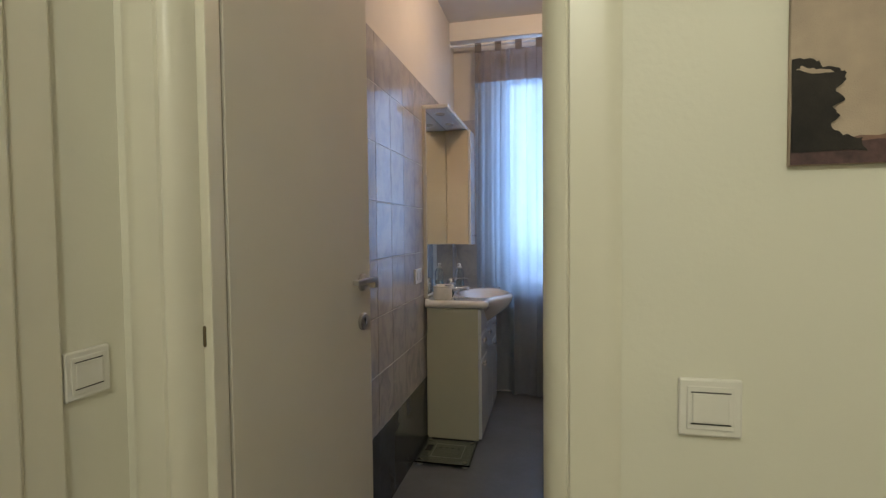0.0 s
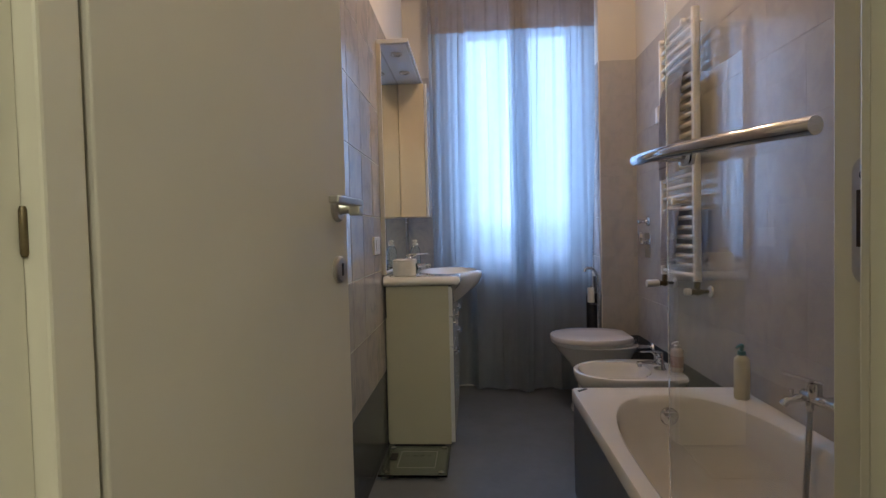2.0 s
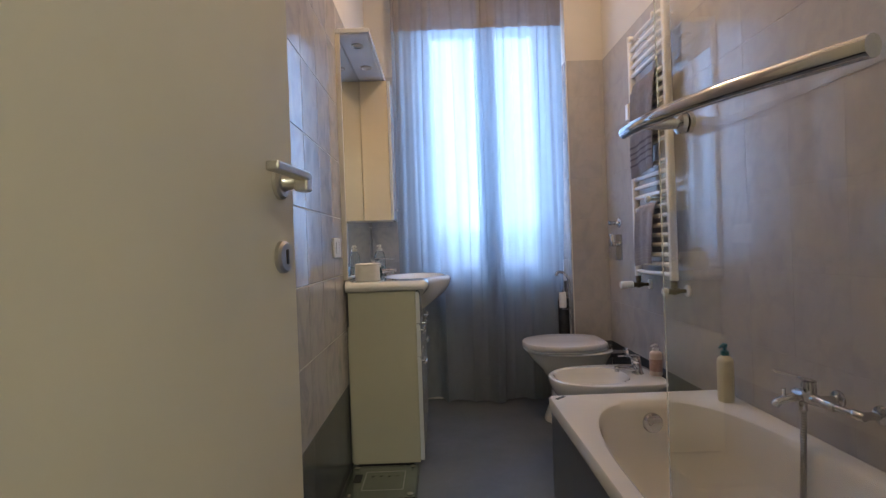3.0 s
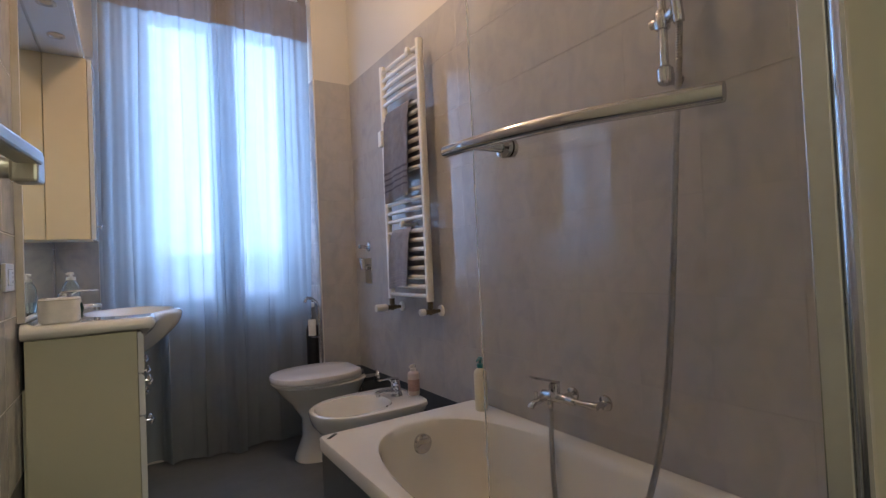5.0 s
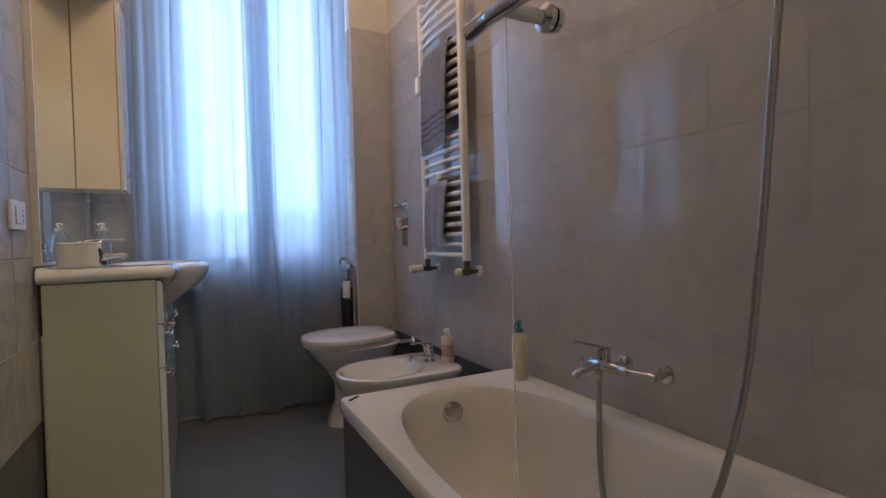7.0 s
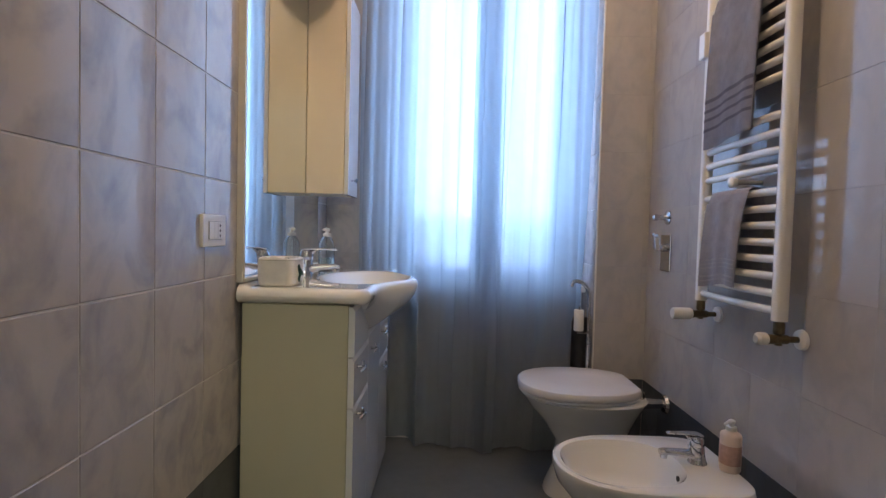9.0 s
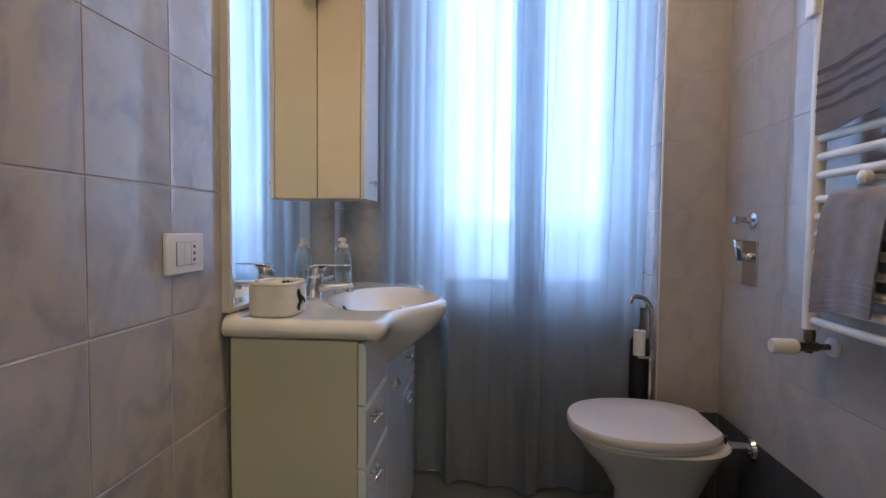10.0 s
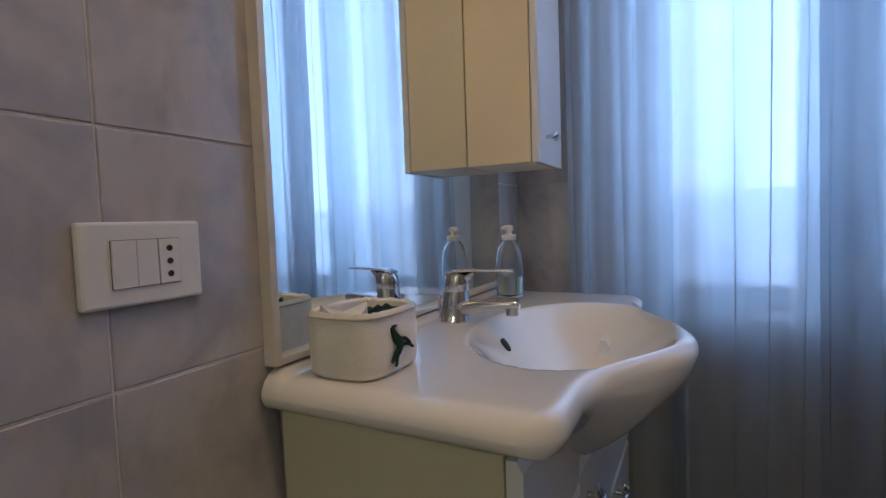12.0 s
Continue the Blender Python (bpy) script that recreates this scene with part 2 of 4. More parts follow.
def rings(loops, caps=True, bm=None):
    """Skin between closed loops of equally many points."""
    b = bmesh.new()
    vs = [[b.verts.new(p) for p in loop] for loop in loops]
    n = len(vs[0])
    for r0, r1 in zip(vs, vs[1:]):
        for i in range(n):
            b.faces.new((r0[i], r0[(i + 1) % n], r1[(i + 1) % n], r1[i])).smooth = True
    if caps:
        b.faces.new(vs[0][::-1])
        b.faces.new(vs[-1])
    return join(bm, b)


def tube(points, r, seg=12, bm=None):
    """A round bar along points; r is one radius or one for each point."""
    pts = [Vector(p) for p in points]
    rs = r if isinstance(r, (list, tuple)) else [r] * len(pts)
    up, loops = None, []
    for i, p in enumerate(pts):
        d = (pts[min(i + 1, len(pts) - 1)] - pts[max(i - 1, 0)]).normalized()
        if up is None:
            up = d.orthogonal().normalized()
        up = (up - d * up.dot(d)).normalized()
        side = d.cross(up)
        loops.append([p + (up * math.cos(a) + side * math.sin(a)) * rs[i] for a in (2 * math.pi * k / seg for k in range(seg))])
    return rings(loops, True, bm)


def lathe(profile, at, axis="z", seg=24, bm=None):
    """Turns a profile of (radius, height) round an axis through at; axis x, y, z, or -x, -y for the other way."""
    loops = []
    for r, h in profile:
        loop = []
        for k in range(seg):
            a = 2 * math.pi * k / seg
            c, s = r * math.cos(a), r * math.sin(a)
            v = {"z": (c, s, h), "x": (h, c, s), "-x": (-h, c, s), "y": (c, h, s), "-y": (c, -h, s)}[axis]
            loop.append(Vector(at) + Vector(v))
        loops.append(loop)
    return rings(loops, True, bm)


def smooth_path(points, n=8):
    """Catmull-Rom through points."""
    p = [Vector(q) for q in points]
    p = [p[0] * 2 - p[1]] + p + [p[-1] * 2 - p[-2]]
    out = []
    for i in range(1, len(p) - 2):
        for k in range(n):
            t = k / n
            out.append(0.5 * (2 * p[i] + (p[i + 1] - p[i - 1]) * t + (2 * p[i - 1] - 5 * p[i] + 4 * p[i + 1] - p[i + 2]) * t * t + (3 * p[i] - p[i - 1] - 3 * p[i + 1] + p[i + 2]) * t ** 3))
    return out + [p[-2]]


def oval(cx, cy, hx, hy, z, power=2.0, n=48, back=None, slope=0.0):
    """A superellipse lying at height z; back: the power on the +x side; slope: rise in z for each metre of x."""
    loop = []
    for k in range(n):
        a = 2 * math.pi * k / n
        c, s = math.cos(a), math.sin(a)
        q = back if (back and c > 0) else power
        x = cx + hx * math.copysign(abs(c) ** (2 / q), c)
        loop.append(Vector((x, cy + hy * math.copysign(abs(s) ** (2 / q), s), z + slope * (x - cx))))
    return loop


# ---- the plan ----
XL, XR = -0.423, 1.045          # bathroom side walls
YD0, YD1 = 1.008, 1.140          # door wall, hall face and bathroom face
YP, YN, YW = 3.820, 3.86, 4.02  # pilaster face, wall left of the window niche, window wall
NX0, NX1, YL = -0.252, 0.822, 4.012          # window niche
DX0, DX1 = -0.334, 0.30          # door opening
TOP, CEIL, DH = 2.10, 2.79, 2.06
HX0, HX1, HY0 = -0.465, 1.90, -1.20


def setting(name, bm, material, label=""):
    return tagged(part(name, bm, material, None, label), kind="structure")


setting("floor", box(XL - 0.1, YD0 + 0.07, -0.1, XR + 0.1, YW + 0.2, 0), FLOOR, "smooth slate-grey bathroom floor")
setting("hall_floor", box(HX0 - 0.1, HY0 - 0.1, -0.1, HX1 + 0.1, YD0 + 0.068, 0), PARQUET, "brown stone hall floor")
setting("ceiling", box(XL - 0.1, YD0, CEIL, XR + 0.1, YW + 0.2, CEIL + 0.1), PLASTER, "white bathroom ceiling")
setting("hall_ceiling", box(HX0 - 0.1, HY0 - 0.1, CEIL, HX1 + 0.1, YD0 - 0.002, CEIL + 0.1), PLASTER, "white hall ceiling")
wall_left = setting("wall_left", box(XL - 0.1, YD1, 0, XL - 0.008, YL, CEIL), PLASTER, "bathroom wall, marble tiles below white plaster")
wall_right = setting("wall_right", box(XR + 0.008, YD1, 0, XR + 0.1, YW, CEIL), PLASTER, "bathroom wall, marble tiles below white plaster")
setting("wall_niche_left", box(XL - 0.1, YL, 0, NX0, YW + 0.2, 2.655), PLASTER, "white wall beside the window niche")
pilaster = setting("pilaster", box(NX1, YP + 0.008, 0, XR + 0.007, YW + 0.2, CEIL), PLASTER, "tiled pilaster beside the window niche")
setting("lintel", box(XL - 0.007, YN, 2.655, NX1, YW + 0.2, CEIL), NICHE, "white plaster lintel over the window")
wx0, wx1, wz0, wz1 = -0.055, 0.725, 0.775, 2.43
bm = box(NX0, YW, 0, wx0, YW + 0.2, 2.655)
box(wx1, YW, 0, NX1, YW + 0.2, 2.655, bm=bm)
box(wx0, YW, 0, wx1, YW + 0.2, wz0, bm=bm)
box(wx0, YW, wz1, wx1, YW + 0.2, 2.655, bm=bm)
setting("wall_window", bm, NICHE, "white window wall of the niche")
bm = box(HX0 - 0.1, YD0, 0, DX0 - 0.045, YD1, CEIL)
box(DX1 + 0.075, YD0, 0, HX1 + 0.1, YD1, CEIL, bm=bm)
box(DX0 - 0.045, YD0, DH + 0.03, DX1 + 0.075, YD1, CEIL, bm=bm)
setting("wall_door", bm, HALL, "cream painted wall with the door opening")
bm = box(HX0 - 0.1, HY0, 0, HX0, -0.05, CEIL)
box(HX0 - 0.1, 0.75, 0, HX0, YD0, CEIL, bm=bm)
box(HX0 - 0.1, -0.05, 2.06, HX0, 0.75, CEIL, bm=bm)
box(HX0 - 0.12, -0.05, 0, HX0 - 0.1, 0.75, 2.06, bm=bm)
setting("hall_wall_left", bm, HALL, "cream painted hall wall")
setting("hall_wall_right", box(HX1, HY0, 0, HX1 + 0.1, YD0, CEIL), HALL, "cream painted hall wall")
setting("hall_wall_back", box(HX0 - 0.1, HY0 - 0.1, 0, HX1 + 0.1, HY0, CEIL), HALL, "cream painted hall wall")

# ---- door ----
door = thing("door_1", (DX0, YD0, 0), "white lacquered bathroom door standing open inwards", "door", kind="structure")


def casing(x0, x1, inner, y, out):
    """An upright casing board with a rounded outer moulding; out is +1 or -1 for the side that it stands on."""
    prof = [(0, 0.046), (0.001, 0.034), (0.006, 0.018), (0.014, 0.004), (0.024, -0.005), (0.034, -0.008), (0.037, -0.006), (0.040, -0.012), (0.085, -0.014), (0.103, -0.012), (0.113, -0.004), (0.113, -0.0005), (0.044, -0.0005), (0.044, 0.046)]
    loops = [[Vector((inner + out * u, y + v, z)) for u, v in prof] for z in (0, DH + 0.11)]
    return rings(loops)


part("door_frame", casing(0, 0, DX0 + 0.002, YD0, -1), CASING, door, "ivory lacquered casing board")
part("door_frame", casing(0, 0, DX1 - 0.002, YD0, 1), CASING, door, "ivory lacquered casing board")
part("door_frame", box(DX0, YD0 - 0.016, DH, DX1, YD0, DH + 0.11, 0.004), CASING, door)
part("jamb", box(DX0 - 0.044, YD0 + 0.047, 0, -0.313, 1.099, DH, 0.003), CASING, door)
part("jamb", box(DX1, YD0 + 0.047, 0, DX1 + 0.073, 1.068, DH, 0.003), CASING, door)
part("jamb", box(DX1 + 0.045, 1.0685, 0, DX1 + 0.074, YD1 + 0.018, DH, 0.003), CASING, door)
part("jamb", box(DX0, YD0 + 0.001, DH, DX1 + 0.074, YD1, DH + 0.029, 0.003), CASING, door)
plate = part("strike_plate", rings([[Vector((x, 1.1205 + 0.0125 * math.cos(a), (1.088 if math.sin(a) > 0 else 1.008) + 0.0125 * math.sin(a))) for a in (2 * math.pi * (k + 0.5) / 24 for k in range(24))] for x in (DX1 + 0.0432, DX1 + 0.0447)]), SATIN, door, "satin metal strike plate with rounded ends")
part("latch_slot", box(DX1 + 0.0427, 1.1125, 1.026, DX1 + 0.0437, 1.1275, 1.074, 0.0004), mat("dark_slot", (0.035, 0.018, 0.014), 0.7), plate, "dark latch slot")
part("screw", lathe([(0.001, 0), (0.0034, 0), (0.0034, 0.001), (0.001, 0.0012)], (DX1 + 0.0432, 1.1205, 1.086), "-x", 10), DARKMETAL, plate)
# the open leaf, turned about its hinge
LEAN_OPEN = pose(-0.310, 1.104, 0, 0, 0, -7.3)
leaf_w = 0.575
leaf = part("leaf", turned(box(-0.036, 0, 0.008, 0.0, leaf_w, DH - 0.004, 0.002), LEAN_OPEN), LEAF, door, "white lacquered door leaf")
for hz in (0.35, 1.035, 1.80):
    part("hinge", lathe([(0.002, 0), (0.0030, 0.004), (0.0030, 0.036), (0.002, 0.040)], (DX0 + 0.004, YD0 + 0.0455, hz), seg=10), BRASS, door, "dark brass door hinge")
hb = lathe([(0.026, 0), (0.026, 0.006), (0.022, 0.010), (0.014, 0.010), (0.011, 0.014), (0.010, 0.048)], (0, leaf_w - 0.052, 1.100), "x", 24)
handle = part("door_handle", turned(hb, LEAN_OPEN), SATIN, door, "satin nickel lever handle on a round rose")
lever = box(0.030, leaf_w - 0.064, 1.085, 0.052, leaf_w - 0.040, 1.115, 0.003)
box(0.034, leaf_w - 0.165, 1.102, 0.054, leaf_w - 0.052, 1.116, 0.003, bm=lever)
part("lever", turned(lever, LEAN_OPEN), SATIN, handle)
kb = lathe([(0.026, 0), (0.026, 0.006), (0.022, 0.010), (0.001, 0.010)], (0, leaf_w - 0.052, 0.982), "x", 24)
key = part("keyhole_rose", turned(kb, LEAN_OPEN), SATIN, door, "round satin nickel keyhole rose")
part("keyhole", turned(box(0.009, leaf_w - 0.056, 0.970, 0.0115, leaf_w - 0.048, 0.994, 0.002), LEAN_OPEN), PLASTICD, key)

# ---- window ----
window = thing("window_1", (wx0, YW, wz0), "white framed double window behind the curtain", "window", kind="structure")
for x0, x1 in ((wx0, wx0 + 0.05), (wx1 - 0.05, wx1), (0.280, 0.390)):
    part("window_frame", box(x0, YW + 0.05, wz0, x1, YW + 0.11, wz1, 0.004), FOG, window)
for z0, z1 in ((wz0, wz0 + 0.06), (wz1 - 0.06, wz1)):
    part("window_frame", box(wx0 + 0.05, YW + 0.052, z0, wx1 - 0.05, YW + 0.108, z1, 0.004), FOG, window)
for x0, x1 in ((wx0 + 0.05, 0.280), (0.390, wx1 - 0.05)):
    pane = part("pane", box(x0, YW + 0.076, wz0 + 0.06, x1, YW + 0.080, wz1 - 0.06), PANE, window)
    pane.visible_shadow = False
    part("frosted_film", box(x0 + 0.001, YW + 0.070, wz0 + 0.061, x1 - 0.001, YW + 0.072, 1.09), FROST, window, "frosted film on the lower glass")
part("window_sill", box(NX0 + 0.002, YW - 0.072, wz0 - 0.03, NX1 - 0.006, YW - 0.001, wz0 - 0.002, 0.004), NICHE, window)

# ---- hall: second doorway, switches, picture ----
hall_door = thing("door_2", (HX0, 0.75, 0), "dark wooden hall door in an ivory casing", "door", kind="structure")
for z0, z1, y0, y1 in ((0, 2.10, 0.745, 0.81), (0, 2.10, 0.81, 0.882)):
    part("door_frame", box(HX0 + 0.0005, y0, z0, HX0 + (0.020 if y0 < 0.8 else 0.012), y1 - 0.001, z1, 0.005), CASING, hall_door, "ivory lacquered casing board")
part("leaf", box(HX0 - 0.07, -0.045, 0.01, HX0 - 0.035, 0.745, 2.05, 0.002), mat("dark_brown_wood", (0.02, 0.016, 0.013), 0.4, vary=0.4, scale=8), hall_door, "dark brown wooden leaf")
part("lock_plate", box(HX0 - 0.034, 0.690, 0.86, HX0 - 0.030, 0.742, 1.04, 0.002), SATIN, hall_door, "satin metal lock plate")


def square_switch(name, at, m, label):
    """A wall switch, its plate in the xz plane facing -y, then turned by m."""
    sw = thing(name, at, label, "light switch")
    plate = box(-0.041, -0.009, -0.041, 0.041, 0, 0.041, 0.003)
    p = part("plate", turned(plate, m), PLASTIC, sw)
    part("surround", turned(box(-0.031, -0.0105, -0.031, 0.031, -0.0085, 0.031, 0.001), m), PLASTIC, sw)
    part("rocker", turned(box(-0.024, -0.0125, -0.021, 0.024, -0.010, 0.021, 0.0012), m), PLASTIC, sw)
    for z in (-0.0225, 0.0225):
        part("gap", turned(box(-0.026, -0.0112, z - 0.0008, 0.026, -0.0100, z + 0.0008), m), PLASTICD, sw)
    return sw


square_switch("light_switch", (0.529, YD0, 0.997), pose(0.529, YD0, 0.997), "white square light switch on cream wall")
square_switch("light_switch", (HX0, 0.9265, 1.016), pose(HX0, 0.9265, 1.016, 0, 0, 90), "white square light switch beside the door casing")

picture = thing("canvas_picture", (0.82, YD0, 1.332), "unframed canvas of rocks under a brown sky", "picture")
px0, px1, pz0, pz1 = 0.622, 1.03, 1.332, 1.89
part("canvas", box(px0, YD0 - 0.008, pz0, px1, YD0, pz1, 0.001), PAINTING, picture)
rng = random.Random(3)


def patch(points, y, material, name, parent):
    b = bmesh.new()
    v = [b.verts.new((x, y, z)) for x, z in points]
    f = b.faces.new(v)
    r = bmesh.ops.extrude_face_region(b, geom=[f])
    bmesh.ops.translate(b, verts=[e for e in r["geom"] if isinstance(e, bmesh.types.BMVert)], vec=(0, 0.002, 0))
    return part(name, b, material, parent)


low = [(px0 + 0.001, pz0 + 0.001), (px1 - 0.001, pz0 + 0.001)]
ridge = [(px1 - 0.001, pz0 + 0.055)] + [(px1 - 0.02 - i * 0.022, pz0 + 0.048 + rng.uniform(-0.006, 0.008) - 0.0010 * i) for i in range(16)] + [(px0 + 0.001, pz0 + 0.03)]
patch(low + ridge, YD0 - 0.0095, PAINTRIDGE, "painted_hills", picture)
heath = [(px1 - 0.001, pz0 + 0.030)] + [(px1 - 0.02 - i * 0.022, pz0 + 0.026 + rng.uniform(-0.007, 0.007)) for i in range(16)] + [(px0 + 0.001, pz0 + 0.022)]
patch(low + heath, YD0 - 0.0105, PAINTPURPLE, "painted_heath", picture)


def ragged(points, seed, amount):
    """Breaks each side of an outline into short uneven steps."""
    r = random.Random(seed)
    out = []
    for (x0, z0), (x1, z1) in zip(points, points[1:]):
        for k in range(4):
            f = k / 4
            out.append((max(px0 + 0.001, x0 + (x1 - x0) * f + r.uniform(-amount, amount)), z0 + (z1 - z0) * f + r.uniform(-amount, amount)))
    return out


crag = ((0.001, 0.020), (0.095, 0.018), (0.088, 0.036), (0.064, 0.044), (0.048, 0.060), (0.062, 0.072), (0.054, 0.086), (0.068, 0.100), (0.054, 0.112), (0.070, 0.128), (0.064, 0.142), (0.040, 0.150), (0.030, 0.164), (0.001, 0.166), (0.001, 0.020))
patch(ragged([(px0 + u * 0.92, pz0 + 0.012 + (v - 0.012) * 0.84) for u, v in crag], 4, 0.0022), YD0 - 0.0115, PAINTDARK, "painted_rock", picture)
glow = ((0.006, 0.146), (0.034, 0.138), (0.062, 0.140), (0.036, 0.145), (0.016, 0.150), (0.006, 0.146))
patch(ragged([(px0 + u * 0.8, pz0 + v * 0.86) for u, v in glow], 9, 0.0015), YD0 - 0.0125, PAINTING, "painted_cloud", picture)
# ---- bathroom: ceiling lamp with two bulbs ----
BULB = mat("lit_bulb", (1.0, 0.85, 0.6), 0.4)
BULB.node_tree.nodes["Principled BSDF"].inputs["Emission Color"].default_value = (1.0, 0.70, 0.42, 1)
BULB.node_tree.nodes["Principled BSDF"].inputs["Emission Strength"].default_value = 12
clamp = thing("ceiling_lamp", (0.31, 2.75, CEIL), "small chrome ceiling lamp with two bare bulbs", "lamp")
part("canopy", lathe([(0.001, 0), (0.055, 0), (0.055, -0.015), (0.040, -0.022), (0.001, -0.022)], (0.31, 2.75, CEIL)), CHROME, clamp)
for bx, by in ((0.22, 2.79), (0.40, 2.71)):
    part("arm", tube([(0.31, 2.75, CEIL - 0.02), ((0.31 + bx) / 2, (2.75 + by) / 2, 2.755), (bx, by, 2.735)], 0.006), CHROME, clamp)
    part("socket", lathe([(0.001, 0.05), (0.016, 0.05), (0.019, 0.0), (0.001, 0.0)], (bx, by, 2.690)), CHROME, clamp)
    part("bulb", lathe([(0.012, 0.0), (0.016, -0.012), (0.022, -0.024), (0.020, -0.034), (0.010, -0.041), (0.001, -0.042)], (bx, by, 2.691), seg=18), BULB, clamp, "small lit bulb")

# ---- left wall: switch and socket plate ----
sock = thing("switch_socket_plate", (XL, 2.873, 1.0), "white wall plate with two rockers and a socket", "wall socket")
m = pose(XL, 2.873, 1.001, 0, 0, 90)
part("plate", turned(box(-0.059, -0.010, -0.040, 0.059, 0, 0.040, 0.003), m), PLASTIC, sock)
part("gap", turned(box(-0.0329, -0.0106, -0.0230, 0.0340, -0.0095, 0.0230), m), PLASTICD, sock)
part("rocker", turned(box(-0.0325, -0.0125, -0.0225, -0.0103, -0.0100, 0.0225, 0.0005), m), PLASTIC, sock)
part("rocker", turned(box(-0.0100, -0.0125, -0.0225, 0.0110, -0.0100, 0.0225, 0.001), m), PLASTIC, sock)
outlet = part("outlet", turned(box(0.0120, -0.0120, -0.0225, 0.0335, -0.0100, 0.0225, 0.001), m), PLASTIC, sock)
for z in (-0.013, 0, 0.013):
    part("pin_hole", turned(lathe([(0.001, 0.0118), (0.0032, 0.0118), (0.0032, 0.0125), (0.001, 0.0125)], (0.0228, 0, z), "-y", 12), m), PLASTICD, outlet)

# ---- mirror with light hood, wall cabinet ----
MY0, MY1, MZ0, MZ1, MX = 3.018, 3.835, 0.856, 1.957, XL + 0.004
mirror = thing("wall_mirror", (XL, (MY0 + MY1) / 2, MZ0), "tall mirror in a pale lacquered edge with a light hood", "mirror")
part("backing", box(XL, MY0 + 0.012, MZ0 + 0.012, MX - 0.001, MY1, MZ1), CREAM, mirror, "pale wood backing board")
part("mirror_glass", box(MX - 0.0005, MY0 + 0.012, MZ0 + 0.010, MX + 0.003, MY1 - 0.002, MZ1 - 0.002), MIRROR, mirror, "silvered glass")
part("edge_strip", box(XL, MY0, MZ0, XL + 0.020, MY0 + 0.011, MZ1, 0.001), mat("pale_edge", (0.66, 0.61, 0.53), 0.45, vary=0.08, scale=30), mirror, "pale lacquered edge strip")
# dark strip painted as the shade in the recess beside the glass
part("shadow_joint", box(XL, MY0 + 0.0112, MZ0 + 0.010, XL + 0.012, MY0 + 0.0165, MZ1 - 0.001), PLASTICD, mirror, "dark joint beside the glass")
part("edge_strip", box(XL, MY0 + 0.012, MZ0, XL + 0.019, MY1, MZ0 + 0.009, 0.001), mat("white_edge", (0.7, 0.68, 0.62), 0.4, vary=0.05), mirror)
hood = part("light_hood", box(XL, MY0, MZ1, -0.270, MY1, MZ1 + 0.022, 0.003), GLOSSW, mirror, "white hood with spotlights")
# pale bluish colour carries the window's reflection on the soffit
part("hood_panel", box(XL + 0.012, MY0 + 0.01, MZ1 - 0.003, -0.284, MY1 - 0.01, MZ1 + 0.001), mat("window_sheen_soffit", (0.70, 0.72, 0.75), 0.3, vary=0.04, scale=6), hood, "glossy soffit, the window's sheen put into its pale colour")
for sy in (3.15, 3.43, 3.70):
    part("spotlight", lathe([(0.030, 0.0), (0.030, -0.006), (0.022, -0.008), (0.018, -0.003), (0.001, -0.003)], (-0.345, sy, MZ1 - 0.002), seg=20), SATIN, hood, "small round spotlight, off")

cab = thing("wall_cabinet", (XL, 3.72, 1.155), "wall cabinet in lamplit cream with a white gloss door beside the mirror", "cabinet")
part("body", box(MX + 0.004, 3.635, 1.155, -0.262, 3.830, MZ1 - 0.004, 0.002), CABINET, cab, "laminate box, warm lamplight put into its colour")
cdoor = part("door", box(-0.260, 3.636, 1.153, -0.243, 3.829, MZ1 - 0.006, 0.002), GLOSSW, cab, "white gloss door")
b = tube([(-0.243, 3.695, 1.215), (-0.222, 3.695, 1.215)], 0.0045, 10)
tube(smooth_path([(-0.228, 3.672, 1.209), (-0.221, 3.684, 1.218), (-0.219, 3.695, 1.219), (-0.221, 3.706, 1.218), (-0.228, 3.718, 1.209)], 3), 0.0042, 10, bm=b)
part("knob", b, CHROME, cdoor, "chrome bow knob")

# ---- vanity unit and basin ----
VY0, VY1, VX = 3.030, 3.800, -0.109
van = thing("vanity_unit", (-0.25, 3.42, 0), "cream vanity unit with white gloss drawer fronts", "cabinet")
for y0 in (VY0, VY1 - 0.018):
    part("side_panel", box(XL + 0.013, y0, 0.025, VX, y0 + 0.018, 0.796, 0.001), CREAM, van, "cream laminate side panel")
part("bottom_panel", box(XL + 0.004, VY0 + 0.0182, 0.025, VX, VY1 - 0.0182, 0.043), CREAM, van)
part("back_panel", box(XL + 0.004, VY0 + 0.0182, 0.0432, XL + 0.010, VY1 - 0.0182, 0.640), CREAM, van)
# set-back plinth, the shade under the unit put into its near-black colour
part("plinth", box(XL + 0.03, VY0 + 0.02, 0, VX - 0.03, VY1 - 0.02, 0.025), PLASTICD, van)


def bow_knob(y, z, parent):
    """A chrome bow on a short stem, with a round boss above it."""
    b = tube([(VX + 0.019, y, z), (VX + 0.040, y, z)], [0.0055, 0.0045], 10)
    tube(smooth_path([(VX + 0.034, y - 0.026, z - 0.008), (VX + 0.042, y - 0.013, z - 0.001), (VX + 0.045, y, z + 0.001), (VX + 0.042, y + 0.013, z - 0.001), (VX + 0.034, y + 0.026, z - 0.008)], 3), [0.0048] * 13, 10, bm=b)
    lathe([(0.001, -0.004), (0.007, -0.002), (0.008, 0.006), (0.006, 0.014), (0.001, 0.017)], (VX + 0.036, y, z + 0.004), "z", 12, bm=b)
    part("knob", b, CHROME, parent, "chrome bow knob")


